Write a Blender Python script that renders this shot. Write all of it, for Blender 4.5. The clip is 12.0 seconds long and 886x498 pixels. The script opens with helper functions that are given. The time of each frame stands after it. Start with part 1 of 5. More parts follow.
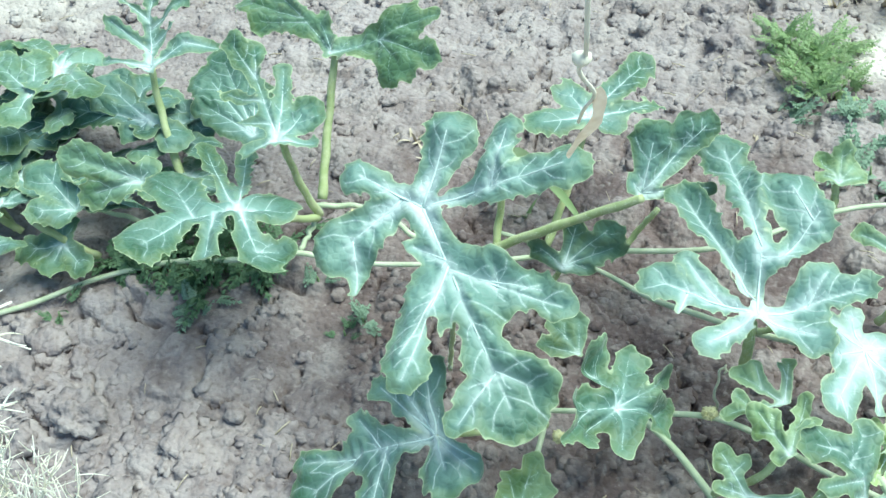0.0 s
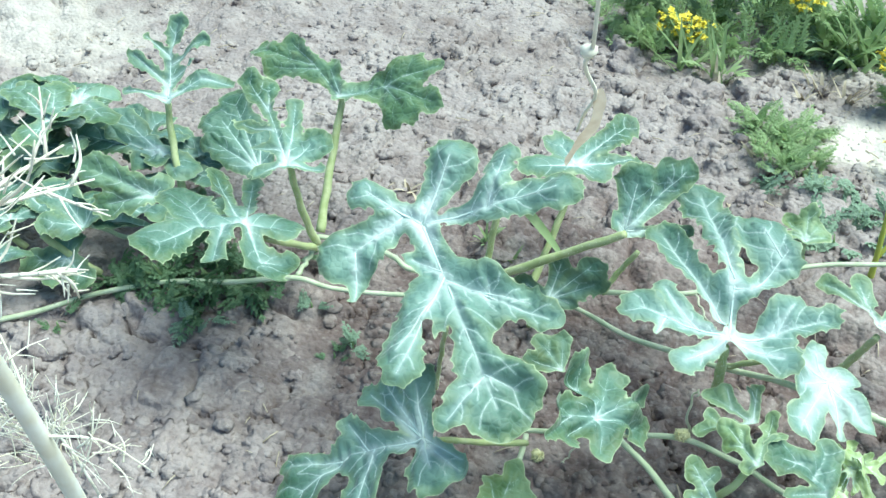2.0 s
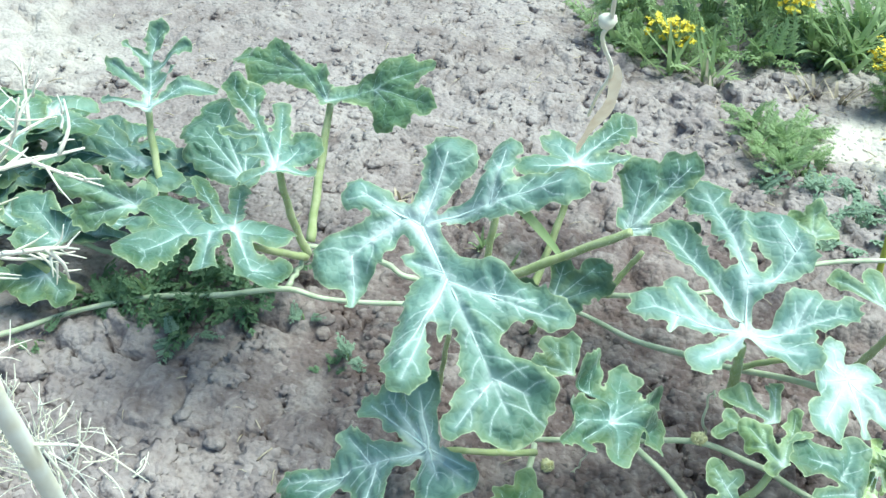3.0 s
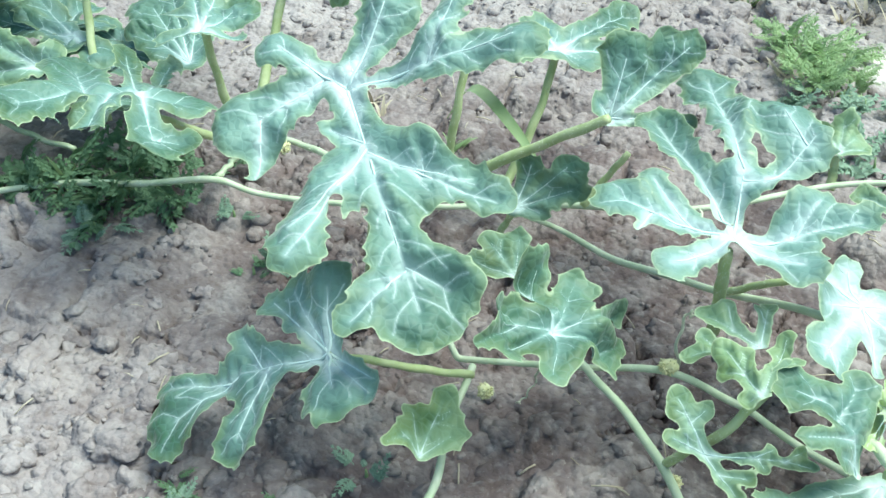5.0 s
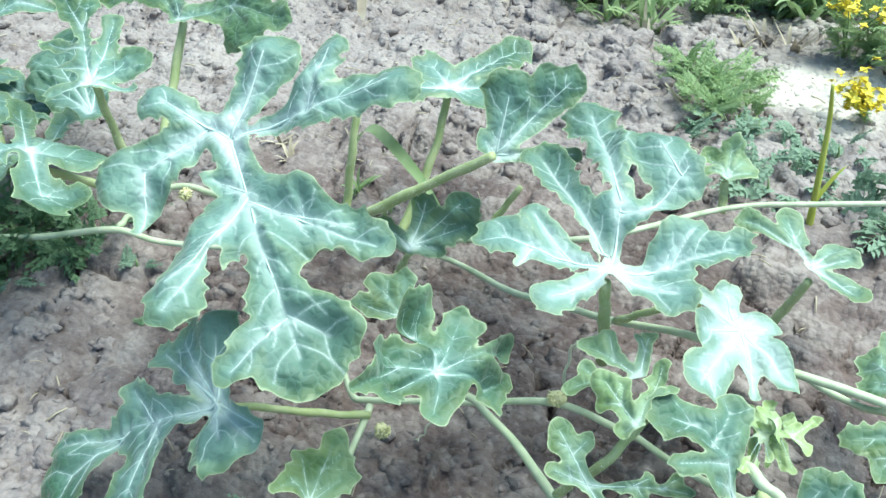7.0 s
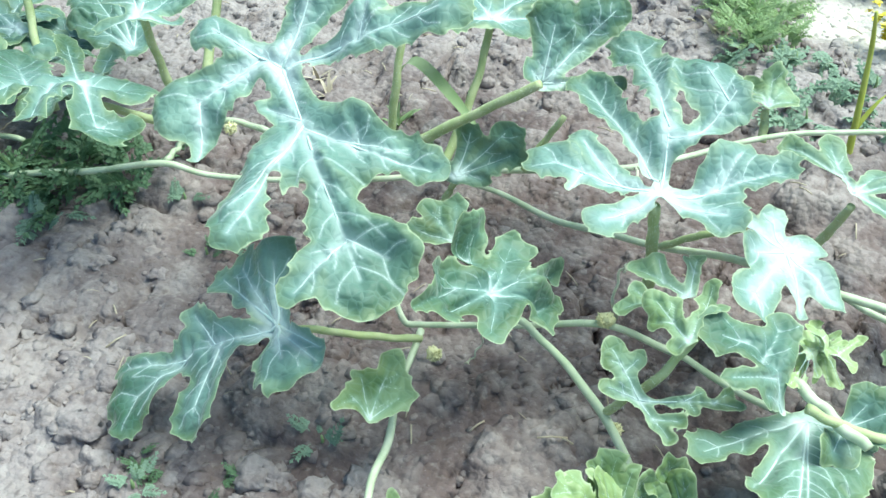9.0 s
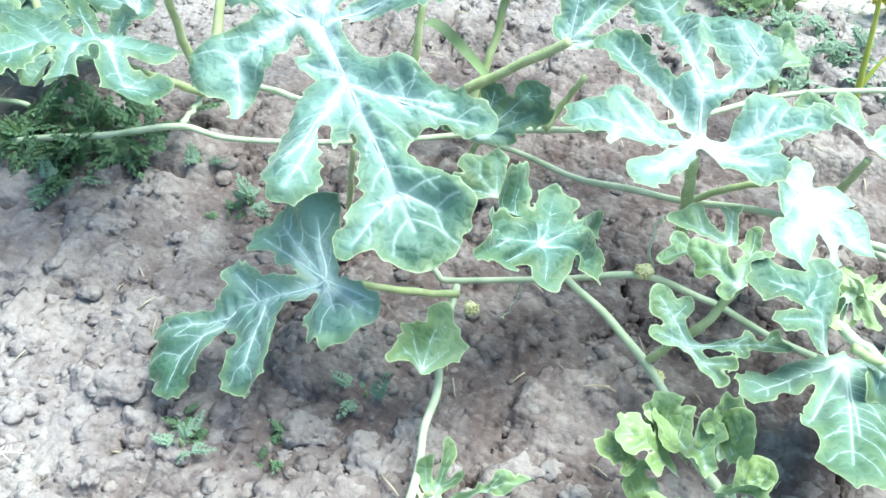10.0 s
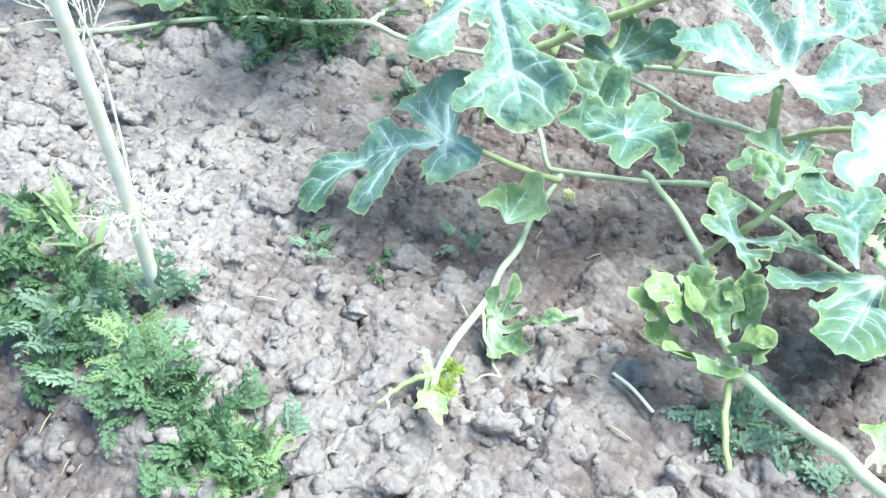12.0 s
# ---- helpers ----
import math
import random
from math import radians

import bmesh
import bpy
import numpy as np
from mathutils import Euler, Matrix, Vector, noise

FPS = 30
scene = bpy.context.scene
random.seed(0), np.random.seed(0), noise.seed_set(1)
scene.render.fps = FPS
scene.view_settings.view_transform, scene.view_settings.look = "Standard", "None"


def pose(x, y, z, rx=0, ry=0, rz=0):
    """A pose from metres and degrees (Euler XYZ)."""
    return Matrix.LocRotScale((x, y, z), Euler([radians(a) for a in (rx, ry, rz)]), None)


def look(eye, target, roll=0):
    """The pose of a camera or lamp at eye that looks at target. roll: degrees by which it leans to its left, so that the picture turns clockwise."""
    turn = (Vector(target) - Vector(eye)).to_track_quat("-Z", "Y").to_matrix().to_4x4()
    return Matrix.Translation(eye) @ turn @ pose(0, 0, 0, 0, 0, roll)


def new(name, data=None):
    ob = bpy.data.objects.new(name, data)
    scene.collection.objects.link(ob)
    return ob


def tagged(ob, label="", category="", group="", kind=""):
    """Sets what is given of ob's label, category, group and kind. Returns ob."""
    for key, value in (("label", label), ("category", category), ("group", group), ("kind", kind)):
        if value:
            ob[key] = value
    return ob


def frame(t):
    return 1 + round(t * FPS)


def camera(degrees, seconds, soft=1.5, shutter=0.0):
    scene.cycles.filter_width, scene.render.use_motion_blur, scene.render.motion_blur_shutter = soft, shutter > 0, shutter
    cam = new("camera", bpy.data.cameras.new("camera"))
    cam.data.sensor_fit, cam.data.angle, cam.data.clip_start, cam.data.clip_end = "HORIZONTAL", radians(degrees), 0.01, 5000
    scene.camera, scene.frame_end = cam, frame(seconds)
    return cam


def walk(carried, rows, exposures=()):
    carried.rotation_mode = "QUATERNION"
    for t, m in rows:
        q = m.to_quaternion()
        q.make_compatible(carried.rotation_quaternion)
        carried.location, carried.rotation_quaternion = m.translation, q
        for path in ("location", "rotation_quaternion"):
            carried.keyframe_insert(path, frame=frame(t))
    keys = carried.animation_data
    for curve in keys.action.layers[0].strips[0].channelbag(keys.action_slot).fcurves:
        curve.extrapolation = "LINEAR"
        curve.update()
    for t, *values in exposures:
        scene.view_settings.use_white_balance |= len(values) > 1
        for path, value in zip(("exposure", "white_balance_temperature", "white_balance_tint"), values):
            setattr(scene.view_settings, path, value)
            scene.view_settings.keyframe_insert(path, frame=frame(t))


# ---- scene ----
cam = camera(48.8, 12.0)
PATH = [
    (0, (0.131, -0.055, 0.615), (-0.456, 1.175, -0.849), -7.9),
    (0.5, (0.184, -0.087, 0.612), (-0.559, 1.144, -0.778), -7.0),
    (1, (0.19, -0.103, 0.611), (-0.556, 1.178, -0.732), -5.2),
    (1.5, (0.166, -0.116, 0.6), (-0.494, 1.249, -0.704), -3.8),
    (2, (0.138, -0.137, 0.597), (-0.432, 1.276, -0.699), -1.9),
    (2.5, (0.128, -0.14, 0.59), (-0.411, 1.301, -0.687), -2.7),
    (3, (0.117, -0.132, 0.563), (-0.418, 1.333, -0.689), -2.0),
    (3.5, (0.135, -0.114, 0.519), (-0.48, 1.316, -0.737), -2.7),
    (3.7, (0.144, -0.106, 0.499), (-0.462, 1.309, -0.779), -1.4),
    (5.5, (0.174, -0.044, 0.437), (-0.469, 1.361, -0.832), -1.5),
    (6, (0.184, -0.038, 0.44), (-0.43, 1.383, -0.826), -1.6),
    (6.5, (0.196, -0.039, 0.445), (-0.392, 1.409, -0.803), -1.6),
    (6.7, (0.2, -0.041, 0.449), (-0.381, 1.418, -0.79), -1.8),
    (8.3, (0.225, -0.041, 0.453), (-0.343, 1.394, -0.819), -3.2),
    (8.5, (0.22, -0.044, 0.455), (-0.355, 1.372, -0.834), -3.4),
    (9, (0.192, -0.064, 0.449), (-0.386, 1.324, -0.87), -3.3),
    (9.5, (0.152, -0.082, 0.446), (-0.392, 1.3, -0.893), -2.6),
    (10, (0.143, -0.096, 0.443), (-0.315, 1.306, -0.907), -1.1),
    (10.5, (0.167, -0.113, 0.433), (-0.371, 1.247, -0.931), -2.0),
    (11, (0.203, -0.145, 0.438), (-0.51, 1.174, -0.885), -2.6),
    (11.5, (0.25, -0.186, 0.444), (-0.594, 1.083, -0.852), -0.8),
    (12, (0.259, -0.199, 0.446), (-0.578, 1.046, -0.877), -0.8),
]
walk(cam, [(t, look(eye, target, roll)) for t, eye, target, roll in PATH],
     [(0, 0.84, 6020, -13), (2.5, 0.90, 6040, -12), (8.5, 0.96, 6060, -11), (9.0, 0.98, 6060, -11), (9.5, 1.38, 6000, -10), (10.5, 1.36, 5980, -9), (12, 1.46, 5950, -8)])
# ---- light ----
world = bpy.data.worlds.new("sky")
scene.world = world
world.use_nodes = True
SUN_AZ, SUN_EL = 55.0, 64.0
sky = world.node_tree.nodes.new("ShaderNodeTexSky")
sky.sky_type, sky.sun_disc = "NISHITA", False
sky.sun_elevation, sky.sun_rotation = radians(SUN_EL), radians(SUN_AZ)
world.node_tree.links.new(sky.outputs[0], world.node_tree.nodes["Background"].inputs[0])
world.node_tree.nodes["Background"].inputs[1].default_value = 0.095
sun = new("sun", bpy.data.lights.new("sun", "SUN"))
sun.data.energy, sun.data.angle, sun.data.color = 3.1, radians(42), (1.0, 0.97, 0.93)
sun_way = Vector((math.sin(radians(SUN_AZ)) * math.cos(radians(SUN_EL)), math.cos(radians(SUN_AZ)) * math.cos(radians(SUN_EL)), math.sin(radians(SUN_EL))))
sun.matrix_world = look(sun_way * 5, (0, 0, 0))


# ---- noise on arrays ----
def hash2(ix, iy, seed=0):
    h = np.sin(ix * 127.1 + iy * 311.7 + seed * 74.7) * 43758.5453
    return h - np.floor(h)


def value_noise(x, y, seed=0):
    """Smooth noise, 0 to 1, one cell a unit."""
    ix, iy = np.floor(x), np.floor(y)
    fx, fy = x - ix, y - iy
    fx, fy = fx * fx * (3 - 2 * fx), fy * fy * (3 - 2 * fy)
    a, b = hash2(ix, iy, seed), hash2(ix + 1, iy, seed)
    c, d = hash2(ix, iy + 1, seed), hash2(ix + 1, iy + 1, seed)
    return (a + (b - a) * fx) * (1 - fy) + (c + (d - c) * fx) * fy


def fractal(x, y, seed=0, octaves=4):
    total, amp, norm = 0, 1.0, 0
    for k in range(octaves):
        total, norm = total + amp * value_noise(x * 2 ** k, y * 2 ** k, seed + k), norm + amp
        amp *= 0.5
    return total / norm


def cells(x, y, seed=0):
    """Distances to the nearest and second nearest of scattered seeds, and the nearest one's own random number."""
    ix, iy = np.floor(x), np.floor(y)
    f1, f2, own = np.full(x.shape, 9.0), np.full(x.shape, 9.0), np.zeros(x.shape)
    for dx in (-1, 0, 1):
        for dy in (-1, 0, 1):
            px, py = ix + dx, iy + dy
            d = np.hypot(px + hash2(px, py, seed) - x, py + hash2(px, py, seed + 5) - y)
            nearer = d < f1
            f2 = np.where(nearer, f1, np.minimum(f2, d))
            own = np.where(nearer, hash2(px, py, seed + 9), own)
            f1 = np.where(nearer, d, f1)
    return f1, f2, own


def smooth(a, b, x):
    t = np.clip((x - a) / (b - a), 0, 1)
    return t * t * (3 - 2 * t)


# ---- materials ----
def nodes_of(name):
    m = bpy.data.materials.new(name)
    m.use_nodes = True
    t = m.node_tree
    return m, t, t.nodes["Principled BSDF"]


def mix_colour(t, fac, a, b):
    n = t.nodes.new("ShaderNodeMix")
    n.data_type = "RGBA"
    for socket, value in ((n.inputs[0], fac), (n.inputs[6], a), (n.inputs[7], b)):
        if isinstance(value, bpy.types.NodeSocket):
            t.links.new(value, socket)
        else:
            socket.default_value = value if isinstance(value, float) else (*value, 1)
    return n.outputs[2]


def noise_node(t, scale, detail=4, coords="Object"):
    n, c = t.nodes.new("ShaderNodeTexNoise"), t.nodes.new("ShaderNodeTexCoord")
    n.inputs["Scale"].default_value, n.inputs["Detail"].default_value = scale, detail
    t.links.new(c.outputs[coords], n.inputs["Vector"])
    return n.outputs[0]


def ranged(t, value, a, b, c=0.0, d=1.0):
    n = t.nodes.new("ShaderNodeMapRange")
    t.links.new(value, n.inputs[0])
    for i, v in zip((1, 2, 3, 4), (a, b, c, d)):
        n.inputs[i].default_value = v
    return n.outputs[0]


def bump(t, bsdf, height, strength, distance):
    n = t.nodes.new("ShaderNodeBump")
    n.inputs["Strength"].default_value, n.inputs["Distance"].default_value = strength, distance
    t.links.new(height, n.inputs["Height"])
    t.links.new(n.outputs[0], bsdf.inputs["Normal"])


def attribute(t, name):
    n = t.nodes.new("ShaderNodeAttribute")
    n.attribute_name = name
    return n.outputs["Fac"]


def earth(t, b):
    """Dusty grey-brown earth: broad patches, crumbs and specks."""
    big, mid, fine, speck = noise_node(t, 5, 4), noise_node(t, 26, 6), noise_node(t, 170, 8), noise_node(t, 700, 2)
    dry = mix_colour(t, ranged(t, big, 0.38, 0.62), (0.250, 0.210, 0.206), (0.365, 0.320, 0.318))
    dark_brown = mix_colour(t, ranged(t, big, 0.35, 0.65), (0.124, 0.092, 0.090), (0.205, 0.158, 0.153))
    c = mix_colour(t, ranged(t, attribute(t, "darker"), 0, 1), dry, dark_brown)
    c = mix_colour(t, ranged(t, attribute(t, "crumb"), 0.05, 0.45, 0, 0.4), c, (0.45, 0.395, 0.375))
    c = mix_colour(t, ranged(t, attribute(t, "crumb"), -0.05, -0.4, 0, 0.3), c, (0.15, 0.108, 0.095))
    c = mix_colour(t, ranged(t, mid, 0.47, 0.70, 0, 0.6), c, (0.43, 0.38, 0.36))
    c = mix_colour(t, ranged(t, mid, 0.44, 0.28, 0, 0.6), c, (0.13, 0.092, 0.080))
    c = mix_colour(t, ranged(t, fine, 0.54, 0.72, 0, 0.55), c, (0.12, 0.088, 0.078))
    c = mix_colour(t, ranged(t, fine, 0.45, 0.28, 0, 0.40), c, (0.47, 0.42, 0.395))
    c = mix_colour(t, ranged(t, speck, 0.71, 0.75, 0, 0.4), c, (0.60, 0.55, 0.50))
    b.inputs["Roughness"].default_value = 0.95
    b.inputs["Specular IOR Level"].default_value = 0.25
    # grains and small crumbs in the crust
    grain = t.nodes.new("ShaderNodeTexVoronoi")
    grain.inputs["Scale"].default_value = 210
    t.links.new(t.nodes.new("ShaderNodeTexCoord").outputs["Object"], grain.inputs["Vector"])
    relief = t.nodes.new("ShaderNodeMath")
    relief.operation = "MULTIPLY_ADD"
    t.links.new(grain.outputs["Distance"], relief.inputs[0])
    relief.inputs[1].default_value = -0.55
    t.links.new(fine, relief.inputs[2])
    bump(t, b, relief.outputs[0], 0.7, 0.004)
    return c


def soil_material():
    m, t, b = nodes_of("soil")
    c = earth(t, b)
    # sunlight on the far ground is painted in as pale colour
    c = mix_colour(t, ranged(t, attribute(t, "sunlit"), 0.0, 1.0, 0, 0.9), c, (0.74, 0.69, 0.62))
    # shade down in the cracks, painted dark into the soil colour
    c = mix_colour(t, ranged(t, attribute(t, "crack_shade"), 0.0, 1.0, 0, 0.6), c, (0.10, 0.075, 0.065))
    t.links.new(c, b.inputs["Base Color"])
    return m


def leaf_material(tone):
    """A waxy blade: frosted along its veins, pale at its margin, yellower and lighter the younger it is."""
    m, t, b = nodes_of("leaf")
    mix = lambda p, q: tuple(p[i] + (q[i] - p[i]) * tone ** 1.8 for i in range(3))
    dark, light = mix((0.021, 0.072, 0.032), (0.18, 0.29, 0.06)), mix((0.050, 0.134, 0.075), (0.32, 0.44, 0.16))
    frost = mix((0.24, 0.385, 0.36), (0.44, 0.58, 0.36))
    white = mix((0.70, 0.79, 0.79), (0.68, 0.76, 0.58))
    c = mix_colour(t, ranged(t, noise_node(t, 30, 4), 0.35, 0.65), dark, light)
    c = mix_colour(t, ranged(t, noise_node(t, 260, 3), 0.3, 0.8, 0, 0.35), c, light)
    # the waxy bloom lies thick about the stalk's end and thins out along the veins
    bloom = t.nodes.new("ShaderNodeMath")
    bloom.operation = "MULTIPLY_ADD"
    t.links.new(attribute(t, "heart"), bloom.inputs[0])
    bloom.inputs[1].default_value = 0.045
    t.links.new(attribute(t, "vein"), bloom.inputs[2])
    dusty = t.nodes.new("ShaderNodeMath")
    dusty.operation = "MULTIPLY_ADD"
    t.links.new(noise_node(t, 60, 5), dusty.inputs[0])
    dusty.inputs[1].default_value = 0.010
    t.links.new(bloom.outputs[0], dusty.inputs[2])
    c = mix_colour(t, ranged(t, noise_node(t, 22, 5), 0.40, 0.70, 0.0, 0.32), c, frost)
    c = mix_colour(t, ranged(t, dusty.outputs[0], 0.031, 0.009, 0, 0.80), c, frost)
    c = mix_colour(t, ranged(t, attribute(t, "edge"), 0.007, 0.0008, 0, 0.28), c, mix((0.30, 0.37, 0.14), (0.46, 0.50, 0.18)))
    c = mix_colour(t, ranged(t, attribute(t, "net"), 0.0040, 0.0006, 0, 0.18), c, frost)
    c = mix_colour(t, ranged(t, attribute(t, "net"), 0.0011, 0.0003, 0, 0.32), c, white)
    c = mix_colour(t, ranged(t, attribute(t, "vein"), 0.0042, 0.0012, 0, 0.32), c, white)
    c = mix_colour(t, ranged(t, dusty.outputs[0], 0.0130, 0.0055, 0, 0.90), c, white)
    veinlets = t.nodes.new("ShaderNodeTexVoronoi")
    veinlets.feature = "DISTANCE_TO_EDGE"
    veinlets.inputs["Scale"].default_value = 170
    t.links.new(t.nodes.new("ShaderNodeTexCoord").outputs["Object"], veinlets.inputs["Vector"])
    c = mix_colour(t, ranged(t, veinlets.outputs["Distance"], 0.10, 0.01, 0, 0.13), c, frost)
    rim = ranged(t, attribute(t, "edge"), 0.0009, 0.0001, 0, 0.55)
    c = mix_colour(t, rim, c, (0.58, 0.66, 0.42))
    t.links.new(c, b.inputs["Base Color"])
    b.inputs["Roughness"].default_value = 0.58
    b.inputs["Specular IOR Level"].default_value = 0.55
    b.inputs["Sheen Weight"].default_value, b.inputs["Sheen Roughness"].default_value = 0.25, 0.4
    let_through(t, b, c, 0.10)
    bump(t, b, ranged(t, veinlets.outputs["Distance"], 0.0, 0.30), 0.30, 0.0012)
    return m


def let_through(t, b, colour, share):
    """Mix in light that shines through a thin blade."""
    glow, blend = t.nodes.new("ShaderNodeBsdfTranslucent"), t.nodes.new("ShaderNodeMixShader")
    t.links.new(colour, glow.inputs[0])
    blend.inputs[0].default_value = share
    t.links.new(b.outputs[0], blend.inputs[1])
    t.links.new(glow.outputs[0], blend.inputs[2])
    t.links.new(blend.outputs[0], t.nodes["Material Output"].inputs[0])


def plain_material(name, a, c2, scale=60, rough=0.6, relief=0.3, depth=0.001, spec=0.5, thin=0.0):
    m, t, b = nodes_of(name)
    n = noise_node(t, scale, 4)
    c = mix_colour(t, ranged(t, n, 0.35, 0.65), a, c2)
    own = t.nodes.new("ShaderNodeObjectInfo").outputs["Random"]
    c = mix_colour(t, ranged(t, own, 0, 1, 0, 0.35), c, a)
    t.links.new(c, b.inputs["Base Color"])
    if thin:
        let_through(t, b, c, thin)
    b.inputs["Roughness"].default_value, b.inputs["Specular IOR Level"].default_value = rough, spec
    bump(t, b, n, relief, depth)
    return m


SOIL = soil_material()
LEAF = [leaf_material(k / 5) for k in range(6)]
VEIN = plain_material("vein", (0.62, 0.76, 0.71), (0.70, 0.80, 0.76), 90, 0.6, 0.1, 0.0005, 0.4)
STEM = plain_material("stem", (0.47, 0.55, 0.35), (0.66, 0.70, 0.52), 90, 0.6)
PETIOLE = plain_material("petiole", (0.40, 0.47, 0.21), (0.56, 0.60, 0.34), 90, 0.6)
HAIR = plain_material("hair", (0.70, 0.74, 0.62), (0.82, 0.84, 0.74), 50, 0.7)
TENDRIL = plain_material("tendril", (0.55, 0.55, 0.40), (0.68, 0.66, 0.50), 90, 0.6)


# ---- mesh helpers ----
def mesh_object(name, verts, faces, material, parent=None, label="", smooth_shade=True, matrix=None):
    me = bpy.data.meshes.new(name)
    me.from_pydata([tuple(map(float, v)) for v in verts], [], [tuple(map(int, f)) for f in faces])
    me.materials.append(material)
    if smooth_shade:
        me.polygons.foreach_set("use_smooth", [True] * len(me.polygons))
    me.update()
    ob = new(name, me)
    ob.parent = parent
    if matrix is not None:
        ob.matrix_basis = matrix
    return tagged(ob, label)


def store(me, name, values):
    me.attributes.new(name, "FLOAT", "POINT").data.foreach_set("value", np.asarray(values, dtype=np.float32))


def spline(points, steps=8):
    """Catmull-Rom through the points."""
    p = np.array(points, float)
    p = np.vstack([2 * p[0] - p[1], p, 2 * p[-1] - p[-2]])
    out = []
    for i in range(1, len(p) - 2):
        for t in np.arange(steps) / steps:
            a, b, c, d = p[i - 1], p[i], p[i + 1], p[i + 2]
            out.append(0.5 * (2 * b + (c - a) * t + (2 * a - 5 * b + 4 * c - d) * t * t + (3 * b - a - 3 * c + d) * t ** 3))
    return np.array(out + [p[-2]])


def tube(points, radii, sides=8):
    """Vertices and faces of a closed tube along the points."""
    p = np.asarray(points, float)
    way = np.gradient(p, axis=0)
    way /= np.linalg.norm(way, axis=1)[:, None] + 1e-12
    side = np.cross(way, (0.31, 0.22, 0.92))
    side /= np.linalg.norm(side, axis=1)[:, None] + 1e-12
    up = np.cross(side, way)
    a = np.arange(sides) * 2 * np.pi / sides
    ring = np.cos(a)[None, :, None] * side[:, None] + np.sin(a)[None, :, None] * up[:, None]
    v = (p[:, None] + ring * np.asarray(radii)[:, None, None]).reshape(-1, 3)
    n, f = len(p), []
    for i in range(n - 1):
        for j in range(sides):
            k = (j + 1) % sides
            f.append((i * sides + j, i * sides + k, (i + 1) * sides + k, (i + 1) * sides + j))
    f += [tuple(range(sides))[::-1], tuple((n - 1) * sides + j for j in range(sides))]
    return v, f


def joined(pieces):
    """Several (vertices, faces) as one."""
    vs, fs, n = [], [], 0
    for v, f in pieces:
        vs.append(np.asarray(v, float))
        fs += [tuple(i + n for i in face) for face in f]
        n += len(v)
    return np.vstack(vs), fs


# ---- ground ----
def axis(lo, near, mid, hi, far):
    """Fine steps where the camera passes, wider ones round them, and on to the horizon."""
    core = np.concatenate([np.arange(lo, near, 0.0045), np.arange(near, mid, 0.0022), np.arange(mid, hi, 0.0045)])
    out = np.cumsum(0.0045 * 1.16 ** np.arange(1, 200))
    out = out[out < far]
    return np.concatenate([(lo - out)[::-1], core, core[-1] + out])


def lie_of_land(x, y):
    """The ground's broad lie: a furrow before the bed, and a fall beyond it."""
    z = 0.012 * (fractal(x * 3, y * 3, 3, 3) - 0.5)
    z = z - 0.045 * smooth(0.72, 1.3, y + 0.3 * x) - 0.035 * smooth(0.03, -0.12, y + 0.35 * (x + 0.1)) * smooth(0.05, -0.15, x)
    return z


def soil_height(x, y):
    wx, wy = x + 0.020 * (fractal(x * 40, y * 40, 40, 4) - 0.5), y + 0.020 * (fractal(x * 40, y * 40, 50, 4) - 0.5)
    rough = 0.35 + 0.65 * smooth(0.40, 0.60, fractal(x * 5, y * 5, 20, 3))
    rough = np.clip(rough + 0.5 * smooth(0.22, 0.08, y - 0.2 * x) + 0.25 * smooth(0.55, 0.75, y) - 0.45 * smooth(0.16, 0.05, np.hypot(x + 0.19, (y - 0.27) * 1.2)), 0.2, 1.15)
    z, crumb = lie_of_land(x, y), 0
    close = smooth(1.1, 0.3, np.hypot(np.maximum(np.maximum(-0.9 - x, x - 0.6), 0), np.maximum(np.maximum(-0.2 - y, y - 1.35), 0)) * 4)
    rough = rough * close
    sx, sy = x + 0.006 * (fractal(x * 130, y * 130, 44, 2) - 0.5), y + 0.006 * (fractal(x * 130, y * 130, 45, 2) - 0.5)
    for size, seed, least, tall, px, py in ((0.0105, 1, 0.25, 0.26, sx, sy), (0.024, 2, 0.1, 0.30, wx, wy), (0.060, 4, 0.0, 0.22, wx, wy)):
        f1, f2, own = cells(px / size, py / size, seed)
        dome = np.sqrt(np.clip(1 - (f1 / 0.85) ** 2, 0, 1)) * smooth(0.0, 0.15, f2 - f1)
        share = smooth(0.35, 0.95, own) if size > 0.02 else own
        z = z + dome * (least + (1 - least) * share) * size * tall * rough
        crumb = crumb + (own - 0.5) * dome / 2
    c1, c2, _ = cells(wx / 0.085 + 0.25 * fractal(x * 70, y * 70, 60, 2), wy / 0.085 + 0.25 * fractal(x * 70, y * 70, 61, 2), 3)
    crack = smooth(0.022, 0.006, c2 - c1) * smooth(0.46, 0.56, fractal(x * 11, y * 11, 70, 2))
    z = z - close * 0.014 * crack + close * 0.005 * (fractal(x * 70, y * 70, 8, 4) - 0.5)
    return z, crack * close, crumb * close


xs, ys = axis(-0.9, -0.42, 0.32, 0.6, 60), axis(-0.2, -0.08, 0.50, 1.35, 60)
gx, gy = np.meshgrid(xs, ys)
gz, crack_shade, crumbs = soil_height(gx, gy)
n_x, n_y = len(xs), len(ys)
idx = np.arange(n_x * n_y).reshape(n_y, n_x)
quads = np.stack([idx[:-1, :-1], idx[:-1, 1:], idx[1:, 1:], idx[1:, :-1]], -1).reshape(-1, 4)
me = bpy.data.meshes.new("ground")
me.vertices.add(n_x * n_y)
me.vertices.foreach_set("co", np.stack([gx, gy, gz], -1).astype(np.float32).ravel())
me.loops.add(len(quads) * 4)
me.loops.foreach_set("vertex_index", quads.astype(np.int32).ravel())
me.polygons.add(len(quads))
